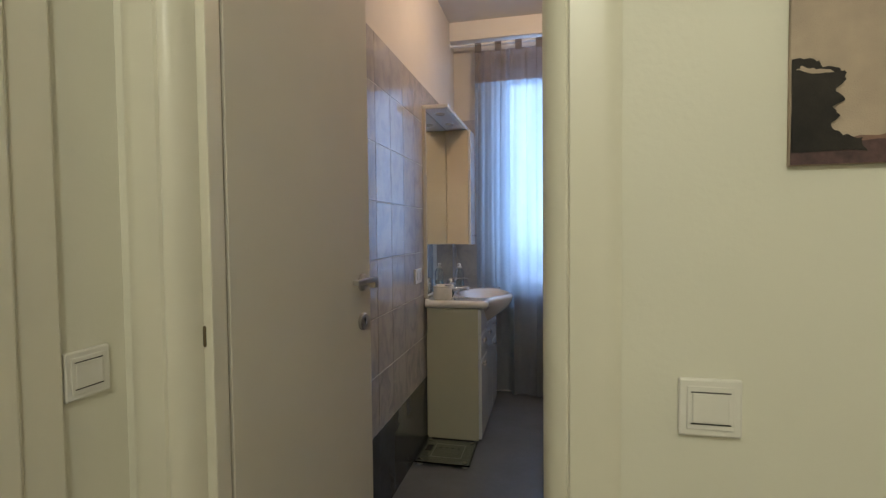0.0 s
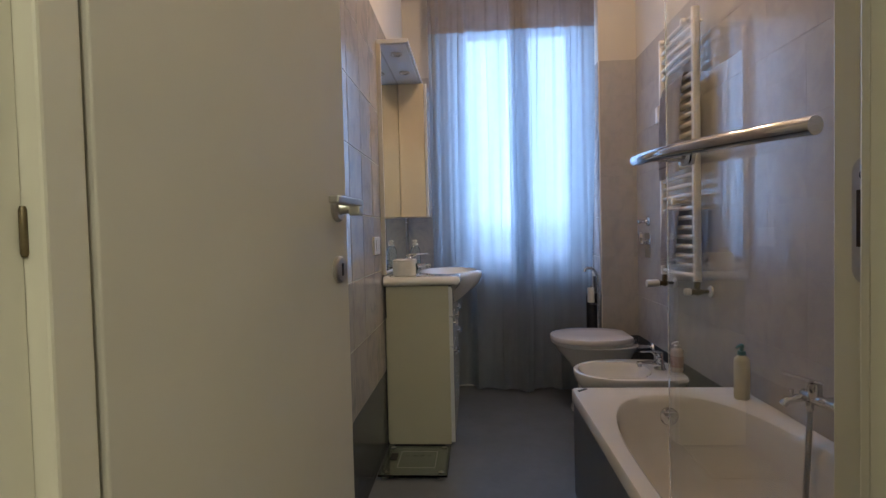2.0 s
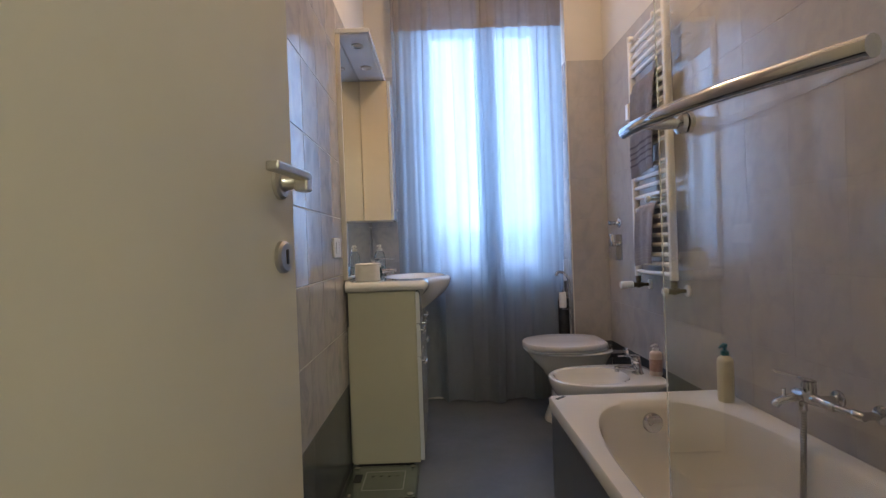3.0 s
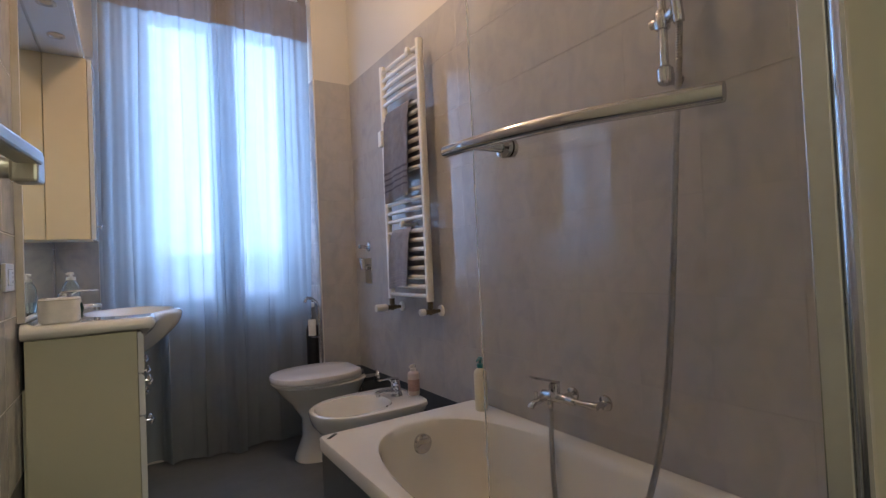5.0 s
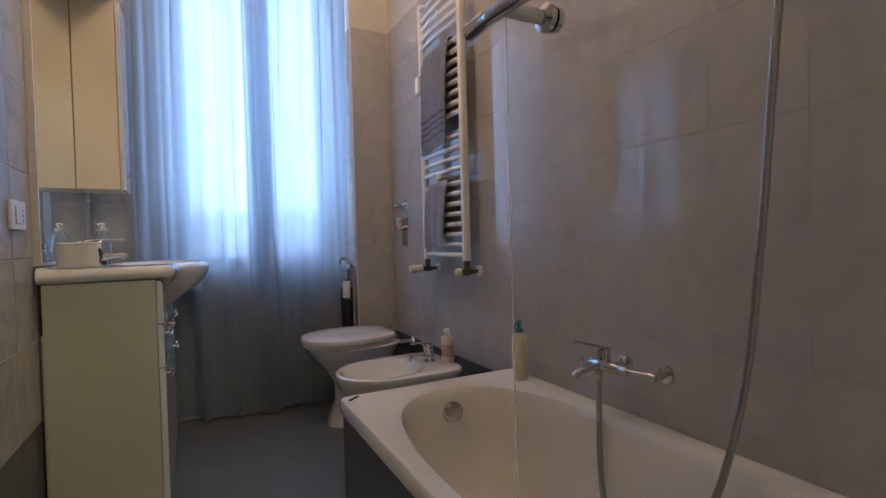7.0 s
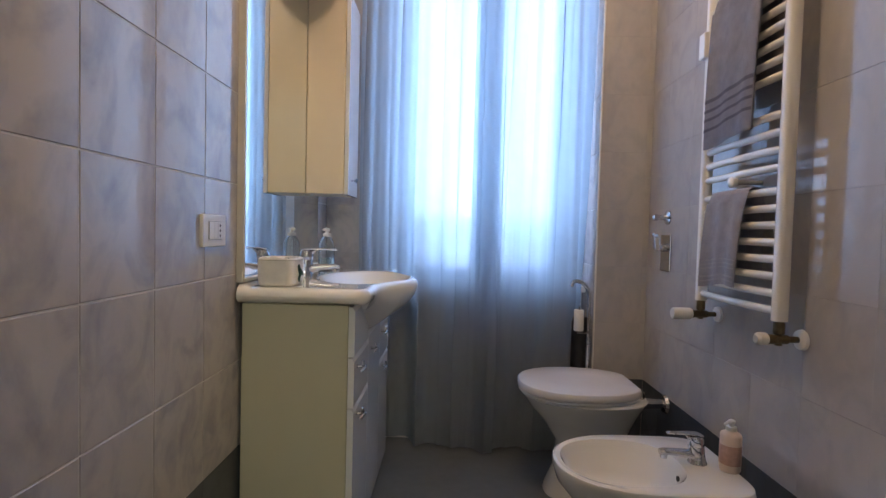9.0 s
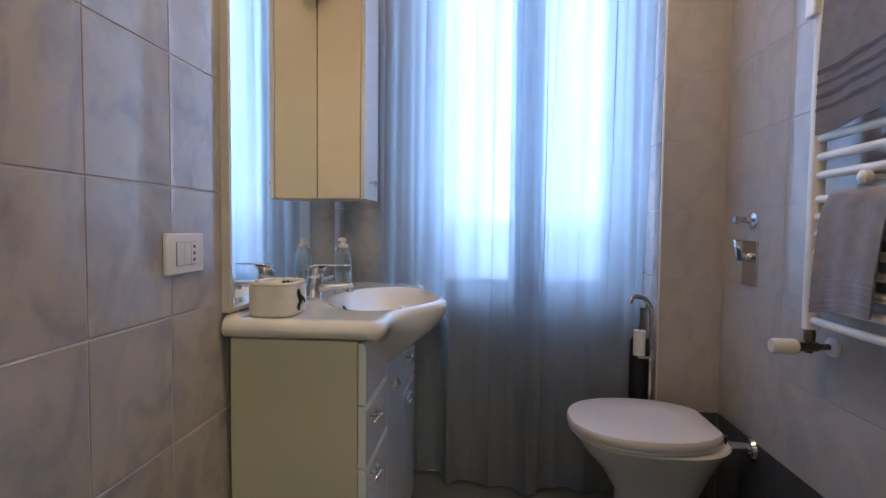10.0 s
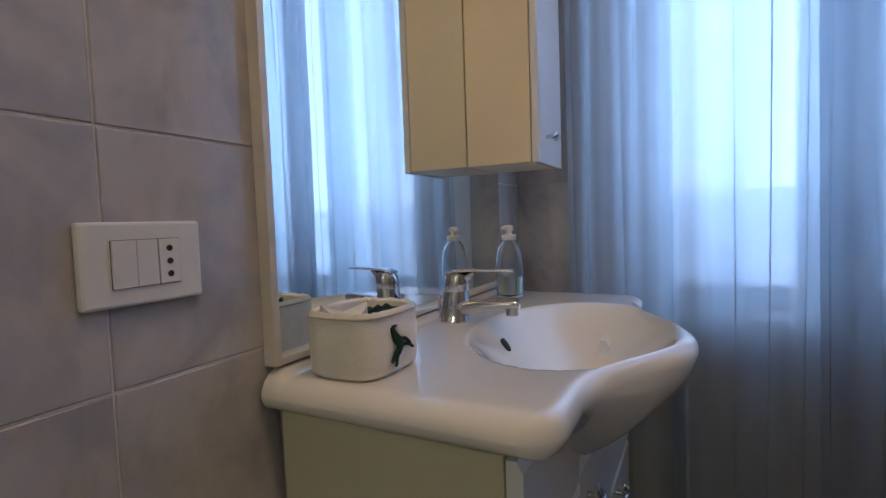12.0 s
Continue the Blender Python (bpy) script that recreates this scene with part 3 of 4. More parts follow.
def front_panel(name, y0, y1, z0, z1):
    """A gloss front whose top edge is chamfered to a bright lip."""
    prof = [(VX + 0.002, z0), (VX + 0.018, z0), (VX + 0.020, z0 + 0.003), (VX + 0.020, z1 - 0.012), (VX + 0.013, z1), (VX + 0.002, z1)]
    return part(name, rings([[Vector((x, y, z)) for x, z in prof] for y in (y0, y1)]), GLOSSW, van, flat=True)


for c0, c1 in ((VY0 + 0.001, 3.272), (3.543, VY1 - 0.001)):
    front_panel("drawer_front", c0, c1, 0.650, 0.792)
    bow_knob(c0 + 0.045, 0.612, front_panel("drawer_front", c0, c1, 0.503, 0.646))
    bow_knob(c0 + 0.048, 0.472, front_panel("door", c0, c1, 0.035, 0.499))
bow_knob(3.325, 0.607, front_panel("door", 3.275, 3.540, 0.035, 0.670))

BY0, BY1, BT = 3.005, 3.825, 0.844
BC = (BY0 + BY1) / 2
basin = thing("washbasin", (-0.2, BC, 0.797), "white ceramic washbasin with a bowed front on the vanity", "washbasin")


def front_x(y):
    """The front edge in plan and how far the bow has swelled there."""
    u = abs(y - BC) / 0.300
    w = 0.5 + 0.5 * math.cos(math.pi * min(1, u)) if u < 1 else 0.0
    near = max(0.0, 1 - min(y - BY0, BY1 - y) / 0.060)
    return -0.048 + 0.112 * w - 0.026 * near * near, w


def basin_top(x, y):
    e = math.sqrt(((x + 0.125) / 0.141) ** 2 + ((y - BC) / 0.214) ** 2)
    dip = 0.125 * (1 - (e / 1.16) ** 2) ** 1.2 if e < 1.16 else 0.0
    back = min(1.0, max(0.0, (-0.385 - x) / 0.020))
    return BT - dip + 0.008 * back * back * (3 - 2 * back)


loops = []
ys = [BY0 + 0.032 * (1 - math.cos(math.pi / 2 * i / 8)) for i in range(8)] + [BY0 + 0.032 + (BY1 - BY0 - 0.064) * i / 120 for i in range(121)] + [BY1 - 0.032 * (1 - math.sin(math.pi / 2 * i / 8)) + 0.0 for i in range(1, 9)]
for y in ys:
    fx, w = front_x(y)
    end = min(y - BY0, BY1 - y)
    e = min(1.0, max(0.0, end) / 0.032)
    pinch = max(0.02, math.sqrt(max(0.0, 1 - (1 - e) ** 2)))
    sk = min(1.0, max(0.0, (0.315 - abs(y - BC)) / 0.19))
    lo = 0.800 - 0.118 * sk
    xb = XL + 0.006
    loop = []
    for k in range(81):
        x = xb + (fx - 0.022 - xb) * k / 80
        loop.append([x, basin_top(x, y)])
    for k in range(1, 11):
        a = math.pi / 2 * k / 10
        loop.append([fx - 0.022 + 0.022 * math.sin(a), BT - 0.024 + 0.024 * math.cos(a)])
    xbot = fx - 0.010 + (-0.086 - fx + 0.010) * min(1.0, sk * 3)
    for k in range(1, 11):
        q = k / 10
        loop.append([fx + (xbot - fx) * (0.35 * q ** 3 + 0.65 * q ** 1.6), BT - 0.024 - (BT - 0.024 - lo) * q])
    loop.append([-0.14, lo])
    loop.append([xb, 0.797])
    mid = (BT + 0.798) / 2
    loops.append([Vector((x if x < -0.1 else x - 0.045 * (1 - pinch) * (x + 0.1) / 0.07, y, mid + (z - mid) * pinch)) for x, z in loop])
part("bowl", rings(loops), CERAMIC, basin)
part("overflow", turned(lathe([(0.001, 0), (0.008, 0), (0.008, 0.006), (0.006, 0.0065), (0.001, 0.0065)], (0, 0, 0), "x", 16), pose(-0.252, BC, 0.800, 0, -35, 0) @ Matrix.Diagonal((1, 1, 1.7, 1))), PLASTICD, basin, "dark overflow hole")
part("drain", lathe([(0.020, 0), (0.022, 0.003), (0.014, 0.005), (0.001, 0.004)], (-0.125, BC, 0.7195), "z", 20), CHROME, basin, "chrome drain")


def mixer(name, at, m, label, spout=0.115, lever=0.10):
    """A single-lever mixer that stands at the origin, its spout along +x, then set by m."""
    tap = thing(name, at, label, "tap")
    lean = [(0.0, 0.027), (0.004, 0.027), (0.008, 0.0245), (0.030, 0.0225), (0.055, 0.0225), (0.058, 0.0215), (0.060, 0.0225), (0.078, 0.0225), (0.088, 0.0195), (0.093, 0.012), (0.094, 0.002)]
    b = rings([[Vector((0.10 * z + r * math.cos(a) * 1.08, r * math.sin(a), z)) for a in (2 * math.pi * k / 28 for k in range(28))] for z, r in lean])
    part("body", turned(b, m), CHROME, tap)
    def flat_bar(rows):
        """A bar of rounded section through rows of (x, z, half width, half height)."""
        return rings([[Vector((x, hw * math.copysign(abs(math.cos(a)) ** 0.8, math.cos(a)), z + hh * math.copysign(abs(math.sin(a)) ** 0.8, math.sin(a)))) for a in (2 * math.pi * k / 20 for k in range(20))] for x, z, hw, hh in rows])
    b = flat_bar([(0.012, 0.024, 0.018, 0.016), (0.030, 0.028, 0.018, 0.014), (0.060, 0.032, 0.016, 0.011), (0.090, 0.034, 0.015, 0.0095), (spout - 0.004, 0.034, 0.0145, 0.0095), (spout + 0.006, 0.033, 0.012, 0.007)])
    sp = part("spout", turned(b, m), CHROME, tap)
    part("aerator", turned(lathe([(0.001, -0.012), (0.0115, -0.012), (0.0115, 0.004), (0.001, 0.004)], (spout - 0.008, 0, 0.026), "z", 16), m), CHROME, sp)
    b = flat_bar([(-0.012, 0.090, 0.012, 0.003), (0.004, 0.0945, 0.016, 0.0045), (0.030, 0.0965, 0.0145, 0.004), (lever * 0.7, 0.0960, 0.011, 0.0032), (lever - 0.004, 0.0955, 0.010, 0.0034), (lever, 0.0950, 0.006, 0.002)])
    lv = part("lever", turned(b, m), CHROME, tap)
    b = flat_bar([(0.018, 0.070, 0.014, 0.008), (0.026, 0.082, 0.013, 0.010), (0.042, 0.092, 0.011, 0.004)])
    part("lever_root", turned(b, m), CHROME, lv)
    return tap


tap = mixer("basin_tap", (-0.345, 3.400, BT), pose(-0.345, 3.400, BT - 0.001, 0, 0, 10), "chrome single-lever mixer tap on the washbasin", 0.118, 0.115)
part("lift_rod", tube([(-0.376, 3.400, BT), (-0.376, 3.400, BT + 0.040), (-0.376, 3.400, BT + 0.047)], [0.003, 0.003, 0.006], 8), CHROME, tap)

# ---- cloth basket with towels, soap bottle ----
basket = thing("cloth_basket", (-0.325, 3.092, BT), "white terry cloth basket with folded towels inside", "basket")
bx0, by0, bhx, bhy = -0.323, 3.096, 0.056, 0.064


def sq(h, inset, wob=0.0):
    return [p + Vector((wob * math.sin(7 * k), wob * math.cos(5 * k), wob * math.sin(3 * k))) for k, p in enumerate(oval(bx0, by0, bhx - inset, bhy - inset, BT + h, 3.6, 44))]


part("basket_body", rings([sq(0.001, 0.006), sq(0.006, 0.001), sq(0.035, -0.001, 0.0008), sq(0.072, 0.0, 0.001), sq(0.078, 0.001, 0.001), sq(0.082, 0.004, 0.001), sq(0.079, 0.009, 0.001), sq(0.055, 0.011), sq(0.012, 0.012)]), TERRY, basket)
part("rim_seam", tube(sq(0.076, -0.001) + sq(0.076, -0.001)[:1], 0.0013, 6), mat("grey_thread", (0.55, 0.51, 0.43), 0.9, vary=0.2, scale=80), basket, "grey stitched seam")
fold = bmesh.new()
for i in range(3):
    rings([[Vector((bx0 + 0.012 + 0.028 * math.cos(a) * (1 if math.cos(a) > 0 else 0.6), by0 + 0.012 + i * 0.012 + 0.008 * math.sin(a), BT + z + 0.006 * math.sin(3 * a + i))) for a in (2 * math.pi * k / 16 for k in range(16))] for z in (0.02, 0.064, 0.070, 0.072)], bm=fold)
part("green_towel", fold, GREENCLOTH, basket, "dark green folded cloth")
fold = rings([[Vector((bx0 - 0.018 + 0.032 * math.cos(a), by0 - 0.018 + 0.026 * math.sin(a), BT + z + 0.008 * math.sin(2 * a))) for a in (2 * math.pi * k / 20 for k in range(20))] for z in (0.02, 0.060, 0.072, 0.078)])
part("white_towel", fold, TERRY, basket, "white folded cloth")
# the embroidered lizard, on the basket's face towards the room
fx_ = bx0 + bhx + 0.002
emb = tube(smooth_path([(fx_, by0 - 0.012, BT + 0.062), (fx_ + 0.001, by0 - 0.022, BT + 0.060), (fx_ + 0.001, by0 - 0.016, BT + 0.048), (fx_ + 0.001, by0 - 0.008, BT + 0.038), (fx_ + 0.001, by0 - 0.012, BT + 0.026)], 5), [0.001, 0.0014, 0.0018, 0.0022, 0.0026, 0.003, 0.0035, 0.004, 0.0045, 0.005, 0.0055, 0.006, 0.0065, 0.0065, 0.006, 0.0055, 0.005, 0.0045, 0.004, 0.0035, 0.003], 8)
for a, bb, c, dd in ((0.044, -0.010, 0.034, 0.016), (0.034, -0.008, 0.028, 0.022), (0.032, -0.012, 0.018, -0.026), (0.026, -0.012, 0.012, -0.018)):
    tube(smooth_path([(fx_ + 0.001, by0 + bb, BT + a), (fx_ + 0.0015, by0 + (bb + dd) / 2, BT + (a + c) / 2 + 0.004), (fx_ + 0.001, by0 + dd, BT + c)], 3), 0.0022, 6, bm=emb)
part("embroidery", emb, GREENCLOTH, basket, "dark green embroidered lizard")


def pump_bottle(name, at, r, h, body, cap, label, seg=20, shoulder=0.69, spout=1.0, hollow=False):
    x, y, z = at
    bt = thing(name, at, label, "bottle")
    b = lathe([(0.001, 0.001), (r * 0.92, 0.0), (r, 0.006), (r, h * shoulder), (r * 0.93, h * (shoulder * 0.55 + 0.35)), (r * 0.72, h * (shoulder * 0.2 + 0.62)), (r * 0.50, h * 0.785), (r * 0.42, h * 0.80)] + ([(0.001, h * 0.80)] if not hollow else [(r * 0.36, h * 0.795), (r * 0.64, h * (shoulder * 0.2 + 0.61)), (r * 0.88, h * (shoulder * 0.55 + 0.34)), (r - 0.0016, h * shoulder), (r - 0.0016, 0.008), (0.001, 0.003)]), at, "z", seg)
    part("bottle", b, body, bt)
    c = lathe([(r * 0.50, h * 0.795), (r * 0.52, h * 0.80), (r * 0.52, h * 0.87), (r * 0.25, h * 0.875), (r * 0.20, h * 0.92), (r * 0.34, h * 0.925), (r * 0.34, h * 0.985), (r * 0.2, h), (0.001, h)], at, "z", 16)
    pump = part("pump", c, cap, bt)
    part("nozzle", tube([(x, y, z + h * 0.965), (x - r * 0.6 * spout, y - r * 0.35 * spout, z + h * 0.97), (x - r * 1.05 * spout, y - r * 0.6 * spout, z + h * 0.945)], [r * 0.22, r * 0.17, r * 0.11], 10), cap, pump)
    return bt


soap = pump_bottle("soap_dispenser", (-0.342, 3.700, BT), 0.033, 0.172, BOTTLE, PLASTIC, "clear plastic soap bottle with a white pump", shoulder=0.52, spout=0.45, hollow=True)
part("liquid", lathe([(0.001, 0.004), (0.0300, 0.008), (0.0312, 0.010), (0.0312, 0.050), (0.001, 0.050)], (-0.342, 3.700, BT), "z", 20), glass("aqua_soap", (0.82, 0.94, 0.94)), soap, "pale aqua liquid soap")

# ---- glass scale on the floor ----
sc = thing("bathroom_scale", (-0.26, 2.87, 0), "dark tinted glass bathroom scale on the floor by the vanity", "scale")
part("platform", box(-0.412, 2.722, 0.016, -0.112, 3.015, 0.024, 0.003), SCALEGLASS, sc, "tinted glass plate")
part("underbody", box(-0.400, 2.735, 0.010, -0.124, 3.003, 0.0155, 0.002), mat("grey_scale_base", (0.36, 0.37, 0.34), 0.4, vary=0.1), sc)
for fx in (-0.385, -0.140):
    for fy in (2.75, 2.99):
        part("foot", lathe([(0.016, 0.0), (0.016, 0.010), (0.001, 0.010)], (fx, fy, 0.0), "z", 16), SATIN, sc)
        part("stud", lathe([(0.012, 0.0), (0.012, 0.003), (0.001, 0.005)], (fx, fy, 0.0242), "z", 14), CHROME, sc)
for a, b2, c, d2 in ((-0.34, 2.79, -0.17, 2.793), (-0.34, 2.95, -0.17, 2.953), (-0.34, 2.793, -0.337, 2.95), (-0.173, 2.793, -0.17, 2.95)):
    part("inlay", box(a, b2, 0.0242, c, d2, 0.0252), SATIN, sc)
part("display", box(-0.385, 2.86, 0.0242, -0.352, 2.93, 0.0262, 0.001), PLASTICD, sc, "dark display window")
for i in range(4):
    part("printed_mark", box(-0.312 + i * 0.034, 2.905, 0.0242, -0.300 + i * 0.034, 2.912, 0.0250), PLASTICD, sc)

# ---- curtain and rod ----
rod = thing("curtain_rod", (0.3, 3.885, 2.62), "thin white curtain rod across the window niche", "curtain rod")
part("rod", tube([(XL - 0.006, 3.885, 2.625), (NX1 - 0.002, 3.885, 2.625)], 0.008), RAD, rod)
for ex in (XL - 0.002, NX1 - 0.006):
    part("bracket", lathe([(0.014, -0.005), (0.014, 0.005), (0.001, 0.006)], (ex, 3.885, 2.625), "x", 14), RAD, rod)


FOLDS = ((-0.19, 0.050, 0.016), (-0.06, 0.045, 0.012), (0.040, 0.036, 0.042), (0.19, 0.050, 0.022), (0.345, 0.050, 0.052), (0.475, 0.040, 0.016), (0.575, 0.040, 0.026), (0.70, 0.045, 0.022))
CY = 3.892


def sway(x, z, seed):
    """How far the cloth stands towards the window at (x, z): broad crests that deepen downwards, with fine pleats between."""
    down = min(1.0, max(0.0, (2.56 - z) / 2.54))
    v = 0.026 * down
    for k, (c, w, depth) in enumerate(FOLDS):
        c += 0.016 * math.sin(2.3 * down + 1.7 * k) * (0.3 + down)
        d = (x - c) / w
        v -= depth * (0.16 + 0.84 * down ** 0.7 + 0.9 * max(0.0, down - 0.45)) * math.exp(-abs(d) ** 1.5)
    r = random.Random(seed)
    for f in (11.0, 17.0, 27.0):
        ph, drift = r.uniform(0, 6.28), r.uniform(-1.2, 1.2)
        v += (0.036 / f) * math.sin(6.283 * f * x + ph + drift * math.sin(2.4 * down + ph)) * (1.25 - 0.95 * down)
    return min(v, 0.026)


def curtain_panel(seed, x0, x1, xb0, xb1, lift, label):
    th = thing("curtain", ((x0 + x1) / 2, CY, 0.02), label, "curtain", "window curtains")
    nx, nz = 420, 60

    r = random.Random(seed + 40)
    tucks = [(x0 + (x1 - x0) * (k + r.uniform(0.2, 0.8)) / 11, r.uniform(0.009, 0.018), r.uniform(0.9, 1.7), r.uniform(-0.05, 0.03), r.uniform(0, 6.28)) for k in range(11)]

    def place(i, z, off=0.0):
        s, down = i / nx, min(1.0, max(0.0, (2.56 - z) / 2.54))
        low = down ** 2.5
        x = (x0 + (x1 - x0) * s) * (1 - low) + (xb0 + (xb1 - xb0) * s) * low
        y = sway(x, z, seed)
        for c, w, turn, drift, ph in tucks:
            d = (x - c - drift * down - 0.006 * math.sin(3 * down + ph)) / w
            if abs(d) < 3 and 0.03 < s < 0.97:
                g = math.exp(-d * d) * (0.55 + 0.45 * math.sin(2.6 * down + ph))
                x -= turn * w * d * g
                y -= 0.5 * w * g
        # beside the vanity the cloth is tucked in under the sill
        under, beside = min(1.0, max(0.0, (0.735 - z) / 0.10)), min(1.0, max(0.0, (0.040 - x) / 0.035))
        tuck = 0.070 * under * under * (3 - 2 * under) * beside * beside * (3 - 2 * beside)
        return Vector((x, CY + lift + min(y, 0.026) + tuck + off, z + (0.006 * math.sin(8 * s + seed) if z < 0.05 else 0.0)))
    for nm, z0, z1, material, off, rows in (("cloth", 0.020, 2.530, CURTAIN, 0.0, nz), ("heading", 2.345, 2.575, HEADER, -0.003, 6)):
        b = bmesh.new()
        vs = [[b.verts.new(place(i, z1 + (z0 - z1) * j / rows, off)) for i in range(nx + 1)] for j in range(rows + 1)]
        for j in range(rows):
            for i in range(nx):
                b.faces.new((vs[j][i], vs[j][i + 1], vs[j + 1][i + 1], vs[j + 1][i])).smooth = True
        part(nm, b, material, th, "sheer grey voile" if nm == "cloth" else "doubled grey heading band")
    n = 5
    for k in range(n):
        xx = x0 + 0.028 + (x1 - x0 - 0.056) * k / (n - 1)
        y = 3.885
        b = rings([[Vector((xx + u, y + v, z)) for u, v in ((-0.024, -0.0015), (0.024, -0.0015), (0.024, 0.0015), (-0.024, 0.0015))] for z in (2.565, 2.59, 2.618)])
        part("tab", b, HEADER, th)
        part("tab", tube([(xx - 0.024, y, 2.625), (xx + 0.024, y, 2.625)], 0.0105, 12), HEADER, th)
    return th


curtain_panel(5, NX0 + 0.004, 0.398, NX0 + 0.012, 0.400, 0.004, "sheer grey voile curtain panel reaching the floor")
curtain_panel(11, 0.285, NX1 - 0.007, 0.310, NX1 - 0.085, -0.006, "sheer grey voile curtain panel reaching the floor")

# ---- toilet paper stand in the niche ----
st = thing("toilet_paper_stand", (0.780, 3.795, 0), "chrome toilet paper stand with a roll and a dark niche-shade cylinder", "paper stand")
part("base", lathe([(0.001, 0), (0.032, 0), (0.032, 0.008), (0.006, 0.014), (0.001, 0.014)], (0.780, 3.795, 0)), CHROME, st)
part("pole", tube(smooth_path([(0.790, 3.795, 0.01), (0.790, 3.795, 0.45), (0.790, 3.795, 0.72), (0.782, 3.795, 0.775), (0.756, 3.790, 0.806), (0.718, 3.780, 0.812), (0.704, 3.775, 0.790)], 6), 0.009), CHROME, st)
part("arm", tube([(0.790, 3.790, 0.590), (0.775, 3.778, 0.588), (0.742, 3.775, 0.588), (0.742, 3.775, 0.705)], 0.005), CHROME, st)
part("paper_roll", tube([(0.742, 3.775, 0.690), (0.742, 3.775, 0.600)], 0.021, 20), PAPER, st, "white paper roll")
# added dark cylinder, stands for the niche's shade behind the roll
part("brush_pot", lathe([(0.001, 0.0), (0.036, 0.0), (0.038, 0.02), (0.037, 0.62), (0.030, 0.645), (0.001, 0.648)], (0.765, 3.842, 0.005), "z", 20), DARKMETAL, st, "tall dark cylinder for the shade in the niche")

# ---- toilet ----
WY = 3.580
wc = thing("toilet", (0.73, WY, 0), "white ceramic floor-standing toilet, lid closed", "toilet")
bowl = [oval(0.735, WY, 0.165, 0.108, 0.0, 2.6), oval(0.735, WY, 0.160, 0.103, 0.02, 2.6), oval(0.745, WY, 0.130, 0.086, 0.12, 2.4), oval(0.744, WY, 0.134, 0.092, 0.21, 2.3), oval(0.728, WY, 0.172, 0.122, 0.29, 2.2, back=3), oval(0.715, WY, 0.216, 0.162, 0.350, 2.2, back=2.6), oval(0.712, WY, 0.238, 0.184, 0.390, 2.2, back=2.7), oval(0.712, WY, 0.232, 0.178, 0.396, 2.2, back=2.7)]
part("bowl", rings(bowl), CERAMIC, wc)
def lid_ring(grow, z):
    return [Vector((min(p.x, 0.905 + grow * 0.6), p.y, p.z)) for p in oval(0.696, WY, 0.234 + grow, 0.188 + grow, z, 2.25, 64)]


part("seat", rings([lid_ring(-0.006, 0.3965), lid_ring(-0.001, 0.402), lid_ring(-0.004, 0.409)]), PLASTIC, wc)
part("lid", rings([lid_ring(-0.004, 0.4095), lid_ring(0.002, 0.412), lid_ring(0.004, 0.418), lid_ring(0.004, 0.433), lid_ring(0.0, 0.440), lid_ring(-0.012, 0.4435), lid_ring(-0.10, 0.445)]), mat("white_seat_plastic", (0.74, 0.70, 0.68), 0.16, vary=0.03), wc, "smooth white plastic lid")
for hy in (-0.07, 0.07):
    part("hinge", lathe([(0.001, 0), (0.011, 0), (0.011, 0.026), (0.001, 0.028)], (0.920, WY + hy, 0.396), "z", 14), CHROME, wc)
part("flush_pipe", tube([(0.930, WY, 0.355), (1.00, WY, 0.355), (XR - 0.001, WY, 0.355)], [0.024, 0.018, 0.018], 18), CHROME, wc, "chrome flush pipe")
part("pipe_collar", lathe([(0.018, 0), (0.036, 0.002), (0.031, 0.013), (0.018, 0.015)], (XR - 0.001, WY, 0.355), "-x", 20), CHROME, wc)

# ---- bidet ----
DY = 2.985
bd = thing("bidet", (0.71, DY, 0), "white ceramic bidet standing beside the bathtub", "bidet")
n = 48
outer = [oval(0.735, DY, 0.150, 0.100, 0.0, 2.5), oval(0.735, DY, 0.145, 0.095, 0.02, 2.5), oval(0.735, DY, 0.125, 0.085, 0.14, 2.4), oval(0.725, DY, 0.170, 0.120, 0.26, 2.2, back=3), oval(0.714, DY, 0.230, 0.165, 0.345, 2.2, back=4.5), oval(0.712, DY, 0.240, 0.177, 0.385, 2.2, back=6), oval(0.712, DY, 0.237, 0.174, 0.397, 2.2, back=6), oval(0.712, DY, 0.230, 0.167, 0.401, 2.2, back=6)]
inner = [oval(0.655, DY, 0.160, 0.138, 0.398, 2.2, back=2.6), oval(0.655, DY, 0.150, 0.126, 0.380, 2.2, back=2.6), oval(0.655, DY, 0.125, 0.10, 0.320, 2.2), oval(0.655, DY, 0.07, 0.055, 0.275, 2.0), oval(0.655, DY, 0.02, 0.02, 0.270, 2.0)]
part("bowl", rings(outer + inner), CERAMIC, bd)
part("overflow", lathe([(0.001, 0), (0.008, 0), (0.008, 0.003), (0.001, 0.003)], (0.797, DY - 0.04, 0.372), "-x", 12), PLASTICD, bd)
mixer("bidet_tap", (0.865, DY, 0.401), pose(0.865, DY, 0.400, 0, 0, 180) @ Matrix.Diagonal((0.86, 0.86, 0.84, 1)), "small chrome mixer tap on the bidet", 0.115, 0.10)
pk = pump_bottle("soap_dispenser", (0.930, DY - 0.040, 0.401), 0.026, 0.135, mat("pale_pink_bottle", (0.70, 0.60, 0.55), 0.35, vary=0.10, scale=50), PLASTIC, "small pink soap bottle with a white pump on the bidet")
part("bottle_label", lathe([(0.0262, 0.02), (0.0266, 0.021), (0.0266, 0.070), (0.0262, 0.071)], (0.930, DY - 0.040, 0.401), "z", 20), PINK, pk, "pink printed label")

